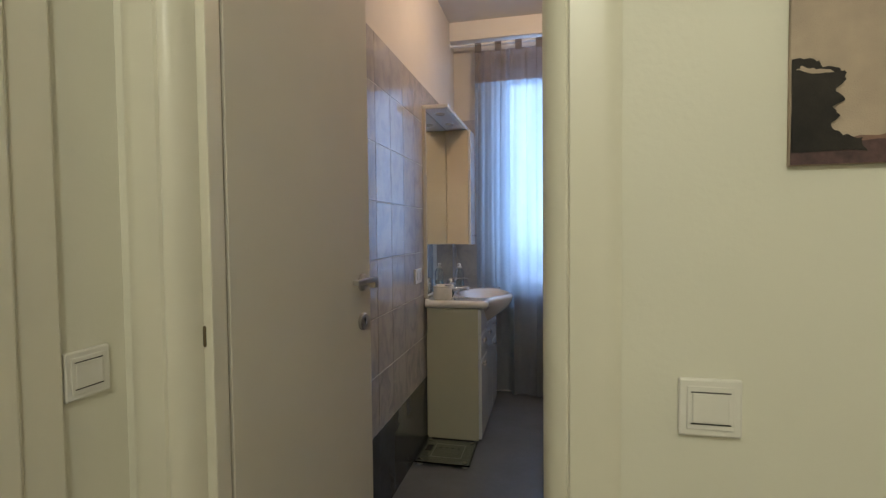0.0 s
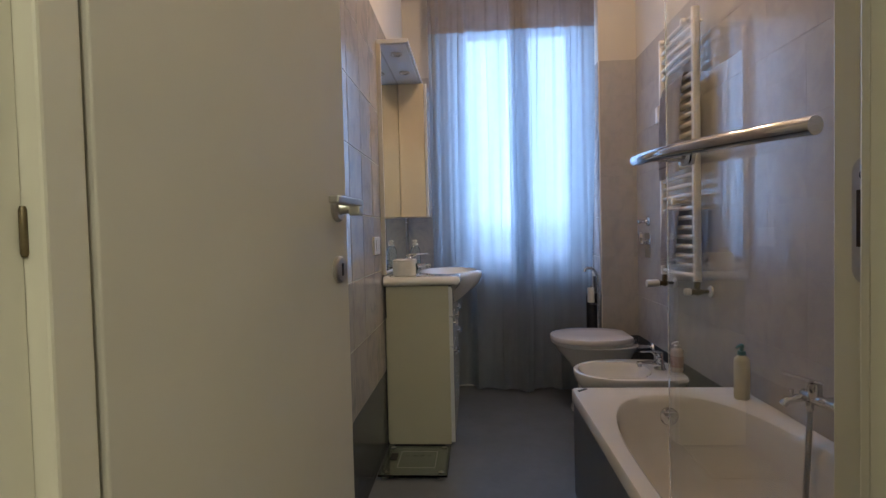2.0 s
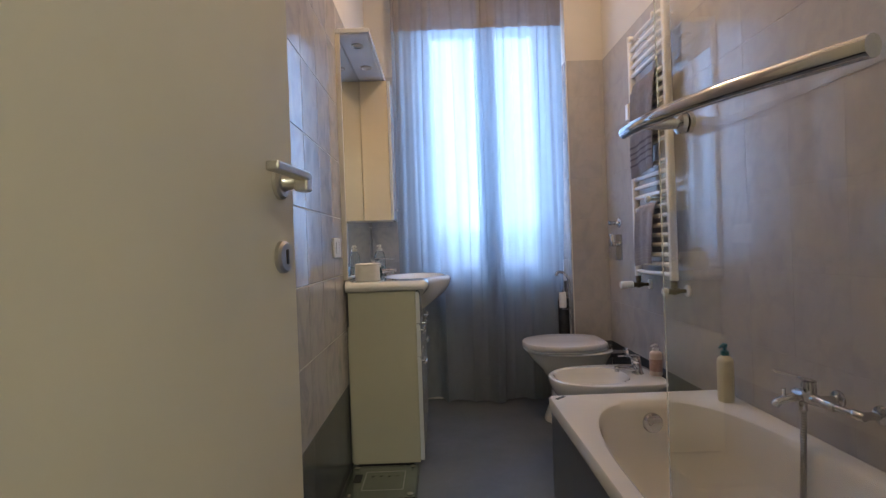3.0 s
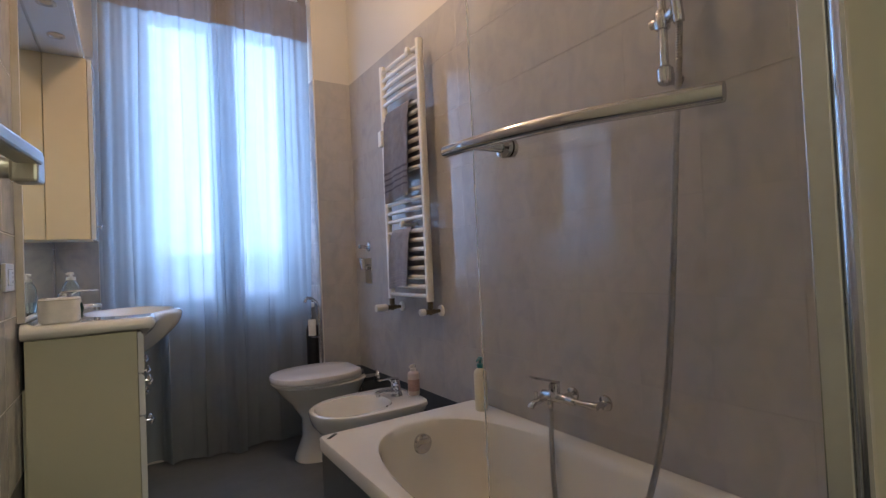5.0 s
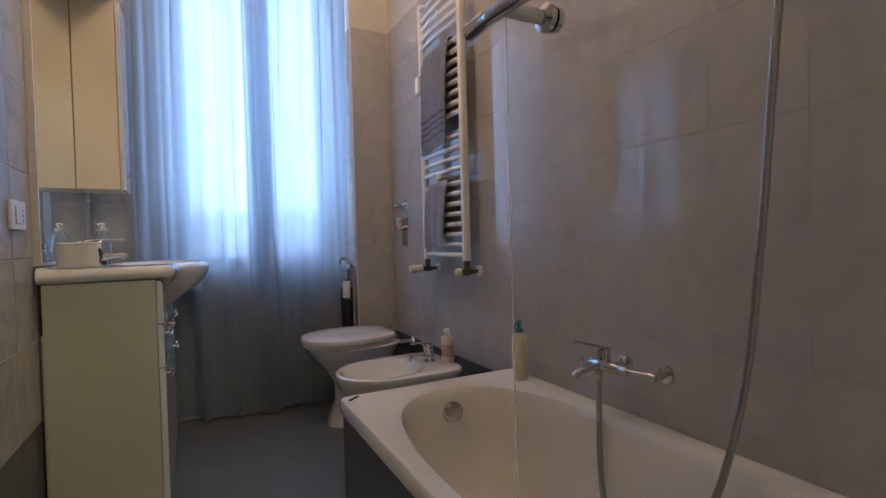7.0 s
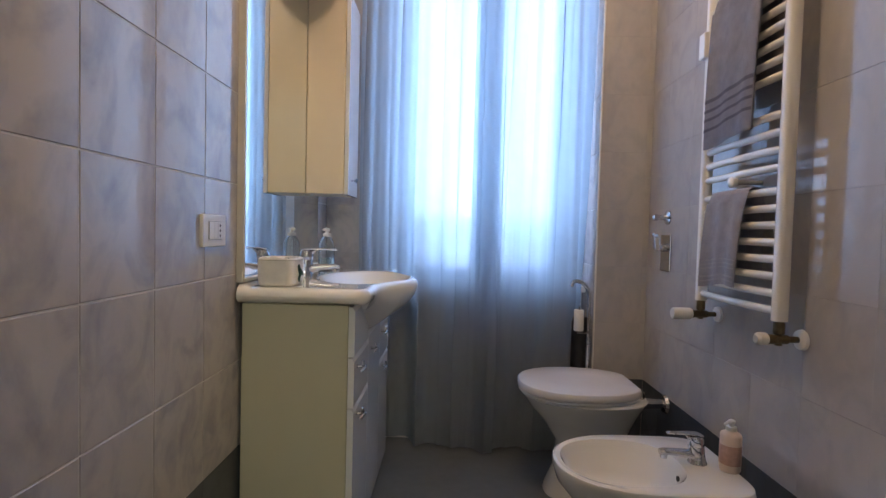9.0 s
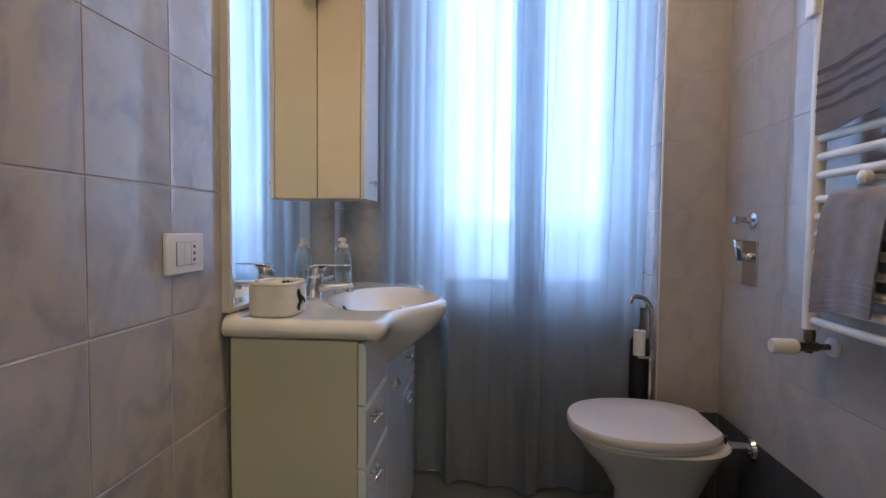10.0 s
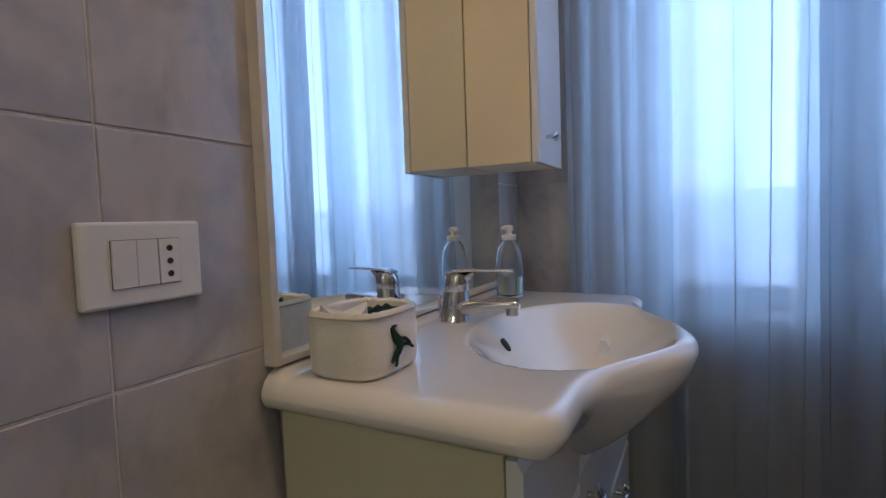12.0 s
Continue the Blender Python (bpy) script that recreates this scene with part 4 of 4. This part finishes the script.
# ---- towel radiator ----
RX, RY0, RY1, RZ0, RZ1 = 0.985, 2.862, 3.235, 0.815, 1.985
rad = thing("towel_radiator", (RX, (RY0 + RY1) / 2, RZ0), "white ladder towel radiator on the tiled wall", "radiator")
for y in (RY0, RY1):
    part("post", rings([[Vector((RX + u * 0.016, y + v * 0.016, z)) for u, v in ((math.copysign(abs(math.cos(a)) ** 0.6, math.cos(a)), math.copysign(abs(math.sin(a)) ** 0.6, math.sin(a))) for a in (2 * math.pi * k / 16 for k in range(16)))] for z in (RZ0, RZ1)]), RAD, rad, "white steel post")
bars = [RZ1 - 0.030 - 0.042 * k for k in range(5)] + [1.715 - 0.042 * k for k in range(8)] + [1.325 - 0.044 * k for k in range(4)] + [1.135 - 0.0425 * k for k in range(8)]
for z in bars:
    part("bar", tube(smooth_path([(RX, RY0 + 0.010, z), (RX - 0.006, RY0 + 0.08, z), (RX - 0.008, (RY0 + RY1) / 2, z), (RX - 0.006, RY1 - 0.08, z), (RX, RY1 - 0.010, z)], 3), 0.0105, 10), RAD, rad)
for y, z in ((RY0 + 0.07, 1.955), (RY1 - 0.05, 1.955), (3.05, 1.172)):
    b = lathe([(0.013, 0.0), (0.015, 0.002), (0.015, 0.016), (0.010, 0.020), (0.001, 0.021)], (RX - 0.012, y, z), "-x", 16)
    tube([(RX - 0.01, y, z), (XR - 0.001, y, z)], 0.007, 10, bm=b)
    part("wall_bracket", b, RAD, rad, "white wall bracket")
part("hook", box(RX - 0.030, RY1 - 0.012, 1.58, RX + 0.016, RY1 + 0.024, 1.66, 0.004), RAD, rad, "white plastic hook block")
for y, out in ((RY0, 0), (RY1, 1)):
    v = lathe([(0.010, 0.0), (0.013, -0.006), (0.013, -0.030), (0.009, -0.034), (0.009, -0.060), (0.001, -0.060)], (RX, y, RZ0), "z", 14)
    tube([(RX - 0.030, y, RZ0 - 0.045), (RX + 0.020, y, RZ0 - 0.045)], [0.012, 0.012], 12, bm=v)
    tube([(RX + 0.018, y, RZ0 - 0.045), (XR - 0.001, y, RZ0 - 0.045)], 0.008, 12, bm=v)
    valve = part("valve", v, BRASS, rad, "tarnished brass valve")
    if out:
        b = tube([(RX - 0.028, y, RZ0 - 0.045), (RX - 0.034, y, RZ0 - 0.045), (RX - 0.085, y, RZ0 - 0.045), (RX - 0.090, y, RZ0 - 0.045)], [0.014, 0.019, 0.019, 0.016], 18)
    else:
        b = tube([(RX - 0.028, y, RZ0 - 0.045), (RX - 0.032, y, RZ0 - 0.045), (RX - 0.050, y, RZ0 - 0.045), (RX - 0.056, y, RZ0 - 0.045)], [0.012, 0.016, 0.016, 0.010], 16)
    part("valve_cap", b, PLASTIC, valve, "white plastic valve head")
    part("rosette", lathe([(0.008, 0), (0.026, 0.001), (0.024, 0.008), (0.010, 0.012)], (XR - 0.001, y, RZ0 - 0.045), "-x", 20), RAD, valve)


def towel(y0, y1, ztop, zfront, zback, material, stripe, label, skew=0.0, bands=()):
    """A towel folded over a bar: front and back fall with soft waves."""
    th = thing("towel", (RX, (y0 + y1) / 2, zfront), label, "towel", "towels on the radiator")
    prof = [(RX + 0.018, zback)] + [(RX + 0.018, zback + (ztop - zback) * k / 6) for k in range(1, 6)]
    for k in range(7):
        a = math.pi * k / 6
        prof.append((RX - 0.008 + 0.020 * math.cos(a), ztop + 0.018 * math.sin(a)))
    m_ = 14
    prof += [(RX - 0.030 - 0.004 * math.sin(3.1 * k / m_), ztop + (zfront - ztop) * k / m_) for k in range(1, m_ + 1)]
    ny = 22
    def at(k, i, off):
        x, z = prof[k]
        s = i / ny
        y = y0 + (y1 - y0) * s
        if k > 12:
            f = (k - 12) / m_
            x -= 0.007 * f * math.sin(5.2 * s + 1.3) + 0.003 * math.sin(14 * s)
            y += skew * f
            z += 0.012 * f * math.sin(3.0 * s + 0.8)
        return Vector((x - off, y, z))
    b = bmesh.new()
    for off in (0.0, 0.005):
        vs = [[b.verts.new(at(k, i, off if k > 12 else 0)) for i in range(ny + 1)] for k in range(len(prof))]
        for k in range(len(prof) - 1):
            if off and k <= 12:
                continue
            for i in range(ny):
                b.faces.new((vs[k][i], vs[k][i + 1], vs[k + 1][i + 1], vs[k + 1][i])).smooth = True
    part("cloth", b, material, th)
    for f0, f1 in bands:
        b = bmesh.new()
        vs = []
        for f in (f0, f1):
            kf = 12 + f * m_
            k = int(kf)
            vs.append([b.verts.new(at(k, i, 0.0065).lerp(at(min(k + 1, len(prof) - 1), i, 0.0065), kf - k)) for i in range(ny + 1)])
        for i in range(ny):
            b.faces.new((vs[0][i], vs[0][i + 1], vs[1][i + 1], vs[1][i])).smooth = True
        part("woven_band", b, stripe, th)
    return th


towel(2.925, 3.165, 1.715, 1.290, 1.42, TOWEL, STRIPE, "dark grey terry towel hung over the radiator", 0.02, ((0.66, 0.685), (0.73, 0.75), (0.79, 0.81), (0.86, 0.88)))
towel(2.965, 3.150, 1.135, 0.872, 0.93, TOWEL_PALE, STRIPE_PALE, "pale grey hand towel hung over the radiator", 0.03, ((0.70, 0.715), (0.745, 0.76), (0.79, 0.805), (0.88, 0.90), (0.93, 0.95)))

# ---- stop valves on the wall ----
sv = thing("stop_valve", (XR, 3.630, 1.09), "chrome stop valve with a round knob on the tiles", "valve")
part("rosette", lathe([(0.001, 0), (0.029, 0), (0.028, 0.004), (0.014, 0.010), (0.010, 0.022), (0.001, 0.022)], (XR - 0.0005, 3.630, 1.092), "-x", 24), CHROME, sv)
part("knob", lathe([(0.010, 0.018), (0.011, 0.026), (0.009, 0.034), (0.012, 0.040), (0.0135, 0.050), (0.012, 0.058), (0.006, 0.062), (0.001, 0.062)], (XR - 0.0005, 3.630, 1.092), "-x", 20), CHROME, sv)
sv = thing("stop_valve", (XR, 3.632, 0.95), "chrome flush valve on a tall plate with a paddle lever", "valve")
part("plate", box(XR - 0.007, 3.588, 0.878, XR - 0.0005, 3.676, 1.024, 0.002), CHROME, sv)
part("stem", lathe([(0.017, 0.006), (0.016, 0.020), (0.012, 0.024), (0.011, 0.048), (0.001, 0.050)], (XR - 0.0005, 3.632, 0.972), "-x", 18), CHROME, sv)
part("lever", rings([[Vector((XR - 0.040 + u - 0.10 * (z - 0.965), 3.632 + v * k, z)) for u, v in ((-0.010, -0.012), (0.004, -0.016), (0.010, 0.0), (0.004, 0.016), (-0.010, 0.012), (-0.013, 0.0))] for z, k in ((0.958, 0.5), (0.962, 1.0), (0.990, 1.05), (1.020, 0.9), (1.028, 0.5))]), CHROME, sv)

# ---- bathtub ----
TX0, TX1, TY0, TY1, TZ = 0.392, XR - 0.001, YD1 + 0.002, 2.648, 0.422
tub = thing("bathtub", (0.72, 1.9, 0), "ivory white built-in bathtub with a grey panel", "bathtub")
cx, cy, hx, hy = (TX0 + TX1) / 2, (TY0 + TY1) / 2, (TX1 - TX0) / 2, (TY1 - TY0) / 2


def tub_ring(ax, ay, z, power, dx=0.0, dy=0.0):
    return oval(cx + dx, cy + dy, ax, ay, z, power, 96)


shell = [tub_ring(hx - 0.012, hy - 0.012, TZ - 0.040, 60), tub_ring(hx, hy, TZ - 0.040, 60), tub_ring(hx, hy, TZ - 0.006, 60), tub_ring(hx - 0.004, hy - 0.004, TZ, 50),
         tub_ring(hx - 0.046, hy - 0.070, TZ - 0.001, 2.9, 0, -0.005), tub_ring(hx - 0.056, hy - 0.082, TZ - 0.008, 2.8, 0, -0.005), tub_ring(hx - 0.064, hy - 0.092, TZ - 0.030, 2.8, 0, -0.005), tub_ring(hx - 0.078, hy - 0.115, 0.28, 2.8, 0, -0.005),
         tub_ring(hx - 0.100, hy - 0.16, 0.14, 2.8, 0, -0.005), tub_ring(hx - 0.150, hy - 0.24, 0.085, 2.8, 0, -0.005), tub_ring(hx - 0.25, hy - 0.45, 0.075, 2.5, 0, -0.005), tub_ring(0.002, 0.002, 0.074, 2.0, 0, -0.005)]
part("shell", rings(shell, False), ACRYLIC, tub, "ivory white acrylic shell")
PANEL = mat("grey_tub_panel", (0.13, 0.14, 0.155), 0.3, vary=0.15, scale=6)
part("side_panel", box(TX0 + 0.010, TY0, 0, TX0 + 0.028, TY1 - 0.010, TZ - 0.041, 0.002), PANEL, tub, "slate grey side panel")
part("end_panel", box(TX0 + 0.029, TY1 - 0.028, 0, TX1, TY1 - 0.010, TZ - 0.041, 0.002), PANEL, tub, "slate grey end panel")
part("overflow", lathe([(0.036, 0.0), (0.036, 0.010), (0.030, 0.016), (0.012, 0.018), (0.001, 0.018)], (0.735, 2.548, 0.345), "-y", 24), CHROME, tub, "round chrome overflow knob")
part("overflow_grip", box(0.712, 2.523, 0.352, 0.758, 2.532, 0.366, 0.003), SATIN, tub)
part("drain", lathe([(0.030, 0), (0.032, 0.003), (0.020, 0.006), (0.001, 0.006)], (0.73, 2.15, 0.078), "z", 20), CHROME, tub)
mark = thing("dark_sticker", (0.42, 2.60, TZ), "small dark sticker on the tub rim", "sticker")
part("label_strip", turned(box(-0.024, -0.006, 0, 0.024, 0.006, 0.0022, 0.001), pose(0.432, 2.615, TZ + 0.0002, 0, 0, 40)), PLASTICD, mark)

pump_bottle("shampoo_bottle", (0.985, 2.515, TZ), 0.026, 0.200, CREAMPL, TEAL, "cream shampoo bottle with a teal pump on the tub rim")

# ---- tub mixer, hose, shower rail ----
SMALL = Matrix.Translation((XR, 2.168, 0.562)) @ Matrix.Scale(0.84, 4) @ Matrix.Translation((-XR, -2.168, -0.562))
tm = thing("tub_mixer", (1.0, 2.05, 0.55), "chrome bath mixer on the tiled wall over the tub", "tap")
for y in (1.945, 2.095):
    part("rosette", turned(lathe([(0.010, 0), (0.028, 0.001), (0.026, 0.008), (0.012, 0.012), (0.011, 0.055)], (XR - 0.0005, y, 0.552), "-x", 22), SMALL), CHROME, tm)
b = tube([(0.982, 1.930, 0.552), (0.982, 1.936, 0.552), (0.982, 1.968, 0.552), (0.980, 1.972, 0.552)], [0.010, 0.014, 0.014, 0.010], 16)
tube(smooth_path([(0.981, 1.965, 0.552), (0.974, 2.00, 0.553), (0.968, 2.03, 0.554)], 4), 0.010, 14, bm=b)
tube([(0.968, 2.018, 0.554), (0.967, 2.022, 0.554), (0.966, 2.048, 0.554), (0.966, 2.052, 0.554), (0.964, 2.075, 0.554), (0.962, 2.165, 0.554), (0.962, 2.172, 0.554)], [0.012, 0.016, 0.016, 0.013, 0.019, 0.019, 0.014], 18, bm=b)
part("body", turned(b, SMALL), CHROME, tm)
part("cartridge", turned(lathe([(0.018, -0.02), (0.020, 0.0), (0.021, 0.030), (0.018, 0.042), (0.001, 0.044)], (0.958, 2.105, 0.566), "z", 20), SMALL), CHROME, tm)
b = rings([[Vector((x, y, z + dz)) for x, y, z in ((0.975, 2.092, 0.604), (0.979, 2.112, 0.604), (0.930, 2.126, 0.618), (0.870, 2.140, 0.634), (0.867, 2.124, 0.634), (0.926, 2.106, 0.618))] for dz in (0.0, 0.003, 0.008)])
part("lever", turned(b, SMALL), CHROME, tm)
b = tube(smooth_path([(0.962, 2.150, 0.548), (0.930, 2.156, 0.540), (0.900, 2.160, 0.530), (0.888, 2.162, 0.516)], 4), [0.014] * 6 + [0.0125] * 7, 16)
sp = part("spout", turned(b, SMALL), CHROME, tm)
part("diverter_knob", turned(tube([(0.915, 2.157, 0.548), (0.915, 2.157, 0.566), (0.915, 2.157, 0.572)], [0.005, 0.006, 0.008], 12), SMALL), CHROME, sp)
part("hose_outlet", turned(lathe([(0.009, 0), (0.012, -0.004), (0.012, -0.028), (0.009, -0.032)], (0.958, 2.130, 0.538), "z", 14), SMALL), CHROME, tm)
HOSE = mat("grey_metal_hose", (0.42, 0.41, 0.40), 0.3, 0.9, vary=0.15, scale=60)
hose = thing("shower_hose", (0.95, 1.9, 0.09), "ribbed metal shower hose hanging into the tub", "hose")
path = smooth_path([(0.972, 2.136, 0.522), (0.962, 2.128, 0.40), (0.93, 2.09, 0.26), (0.90, 2.03, 0.145), (0.88, 1.94, 0.115), (0.90, 1.86, 0.18), (0.945, 1.79, 0.36), (0.975, 1.745, 0.60), (0.985, 1.715, 0.90), (0.985, 1.690, 1.20), (0.985, 1.668, 1.42), (0.972, 1.652, 1.53)], 34)
rs = [0.0085 if k % 2 else 0.0070 for k in range(len(path))]
part("hose", tube(path, rs, 9), HOSE, hose)

sr = thing("shower_rail", (1.0, 1.70, 1.40), "chrome shower rail with a hand shower on the tiles", "shower")
part("rail", tube([(0.990, 1.705, 1.415), (0.990, 1.705, 2.02)], 0.0105, 16), CHROME, sr)
for z in (1.415, 2.02):
    b = lathe([(0.014, -0.018), (0.019, -0.012), (0.019, 0.020), (0.014, 0.026), (0.001, 0.027)], (0.990, 1.705, z), "z", 18)
    tube([(0.990, 1.705, z + 0.002), (XR - 0.001, 1.705, z + 0.002)], [0.014, 0.016], 14, bm=b)
    part("end_bracket", b, CHROME, sr)
b = lathe([(0.016, -0.022), (0.018, -0.018), (0.018, 0.018), (0.016, 0.022)], (0.990, 1.705, 1.555), "z", 16)
tube([(0.990, 1.735, 1.555), (0.990, 1.690, 1.555), (0.975, 1.660, 1.560)], [0.012, 0.014, 0.016], 14, bm=b)
part("slider", b, CHROME, sr)
b = tube(smooth_path([(0.972, 1.652, 1.525), (0.966, 1.656, 1.60), (0.950, 1.662, 1.68), (0.930, 1.668, 1.74)], 4), 0.0125, 14)
lathe([(0.020, 0.02), (0.045, 0.008), (0.047, 0.0), (0.040, -0.006), (0.001, -0.006)], (0.915, 1.672, 1.752), "z", 24, bm=b)
part("hand_shower", b, CHROME, sr)

# ---- glass bath screen with bar ----
scr = thing("bath_screen", (0.44, 1.46, TZ), "clear glass bath screen with a curved chrome bar", "shower screen")
GX = 0.432
part("glass_pane", box(GX - 0.003, 1.205, TZ + 0.006, GX + 0.003, 1.755, 1.98), GLASS, scr, "clear glass pane").visible_shadow = False
part("wall_profile", box(GX - 0.016, YD1 + 0.003, TZ + 0.002, GX + 0.016, YD1 + 0.046, 1.99, 0.004), ALU, scr, "bright aluminium wall profile")
part("hinge_profile", tube([(GX, 1.182, TZ + 0.002), (GX, 1.182, 1.99)], 0.014, 18), ALU, scr, "round aluminium hinge profile")
part("clamp_profile", box(GX - 0.008, 1.195, TZ + 0.003, GX + 0.008, 1.218, 1.985, 0.002), ALU, scr)
part("bottom_seal", box(GX - 0.004, 1.22, TZ + 0.001, GX + 0.004, 1.755, TZ + 0.006), PLASTIC, scr)
bar_pts = smooth_path([(0.415, 1.284, 1.160), (0.388, 1.38, 1.166), (0.364, 1.48, 1.172), (0.354, 1.58, 1.178), (0.355, 1.67, 1.184), (0.363, 1.745, 1.189)], 6)
bar = part("towel_bar", tube(bar_pts, 0.0115, 18), CHROME, scr, "curved chrome bar")
for by, bx, bz in ((1.655, 0.355, 1.182),):
    b = tube([(bx, by, bz), (GX - 0.003, by, bz)], [0.0095, 0.0095], 14)
    lathe([(0.015, 0.0), (0.018, 0.002), (0.018, 0.010), (0.010, 0.013)], (GX - 0.0032, by, bz), "-x", 18, bm=b)
    lathe([(0.016, 0.0), (0.016, 0.008), (0.001, 0.010)], (GX + 0.0032, by, bz), "x", 18, bm=b)
    part("bar_bracket", b, CHROME, bar)
# ---- tiles, last: one mesh for each size, an object for each tile ----
TW, THI, Z0 = 0.2, 0.25, 0.88
MESHES = {}


def tile_mesh(w, h, material, worn=0.0012):
    k = (round(w, 4), round(h, 4), material.name, worn)
    if k not in MESHES:
        b = box(-0.004, -w / 2, -h / 2, 0.004, w / 2, h / 2)
        front = [e for e in b.edges if all(v.co.x > 0 for v in e.verts)]
        bmesh.ops.bevel(b, geom=front, offset=worn, segments=1, affect="EDGES")
        me = bpy.data.meshes.new("tile")
        b.to_mesh(me)
        b.free()
        me.materials.append(material)
        MESHES[k] = me
    return MESHES[k]


trng = random.Random(8)


def lay(parent, u0, u1, origin, place, rot, gap=0.0022, gap_side=None, face=TILE):
    """Tiles from u0 to u1 along the wall, from the floor to the tile line; place(u, z) gives a centre, rot the turn about z."""
    cuts_z = [0.0, 0.38] + [0.38 + THI * k for k in range(1, 7)] + [TOP]
    first = math.floor((u0 - origin) / TW)
    u = origin + first * TW
    while u < u1 - 1e-4:
        a, c = max(u, u0), min(u + TW, u1)
        if c - a > 0.012:
            for r, (z0, z1) in enumerate(zip(cuts_z, cuts_z[1:])):
                me = tile_mesh(c - a - ((gap if gap_side is None else gap_side) if r else 0.0005), z1 - z0 - (gap + 0.0006 if r else 0.0005), BAND if r == 0 else face, 0.0012 if gap_side is None else 0.0003)
                t = new("tile", me)
                t.parent = parent
                x, y, z = place((a + c) / 2, (z0 + z1) / 2)
                jig = trng.uniform(-0.0002, 0.0002)
                t.location = (x + (jig if abs(math.sin(rot)) < 0.5 else 0), y + (jig if abs(math.sin(rot)) > 0.5 else 0), z)
                t.rotation_euler = (radians(trng.uniform(-0.06, 0.06)), radians(trng.uniform(-0.06, 0.06)), rot)
        u += TW


part("grout_bed", box(XL - 0.0078, YD1 + 0.001, 0.001, XL - 0.0015, YL - 0.001, TOP - 0.001), GROUT, wall_left)
part("grout_bed", box(XR + 0.0015, YD1 + 0.001, 0.001, XR + 0.0078, YP, TOP - 0.001), GROUTD, wall_right)
part("grout_bed", box(NX1 + 0.001, YP + 0.0015, 0.001, XR, YP + 0.0078, TOP - 0.001), GROUTD, pilaster)
lay(wall_left, YD1 + 0.002, YL - 0.002, 2.84, lambda u, z: (XL - 0.004, u, z), 0.0)
lay(wall_right, YD1 + 0.002, YP, 1.66, lambda u, z: (XR + 0.004, u, z), math.pi, 0.0007, 0.0002, TILE_QUIET)
lay(pilaster, NX1, XR, NX1, lambda u, z: (u, YP + 0.004, z), -math.pi / 2, 0.0007, 0.0002, TILE_QUIET)
part("corner_bead", box(NX1 - 0.003, YP - 0.001, 0, NX1 + 0.003, YP + 0.008, TOP, 0.001), PLASTIC, pilaster, "white corner bead")
wall_niche = bpy.data.objects["wall_niche_left"]
part("grout_bed", box(XL + 0.001, YL - 0.0078, 0.001, NX0 - 0.001, YL - 0.0015, TOP - 0.001), GROUTD, wall_niche)
lay(wall_niche, XL + 0.001, NX0, XL + 0.001, lambda u, z: (u, YL - 0.004 - 0.0, z), -math.pi / 2)
# the reveals of the niche
lay(pilaster, YP + 0.010, YW - 0.001, YP + 0.010, lambda u, z: (NX1 - 0.001, u, z), math.pi, 0.0008)
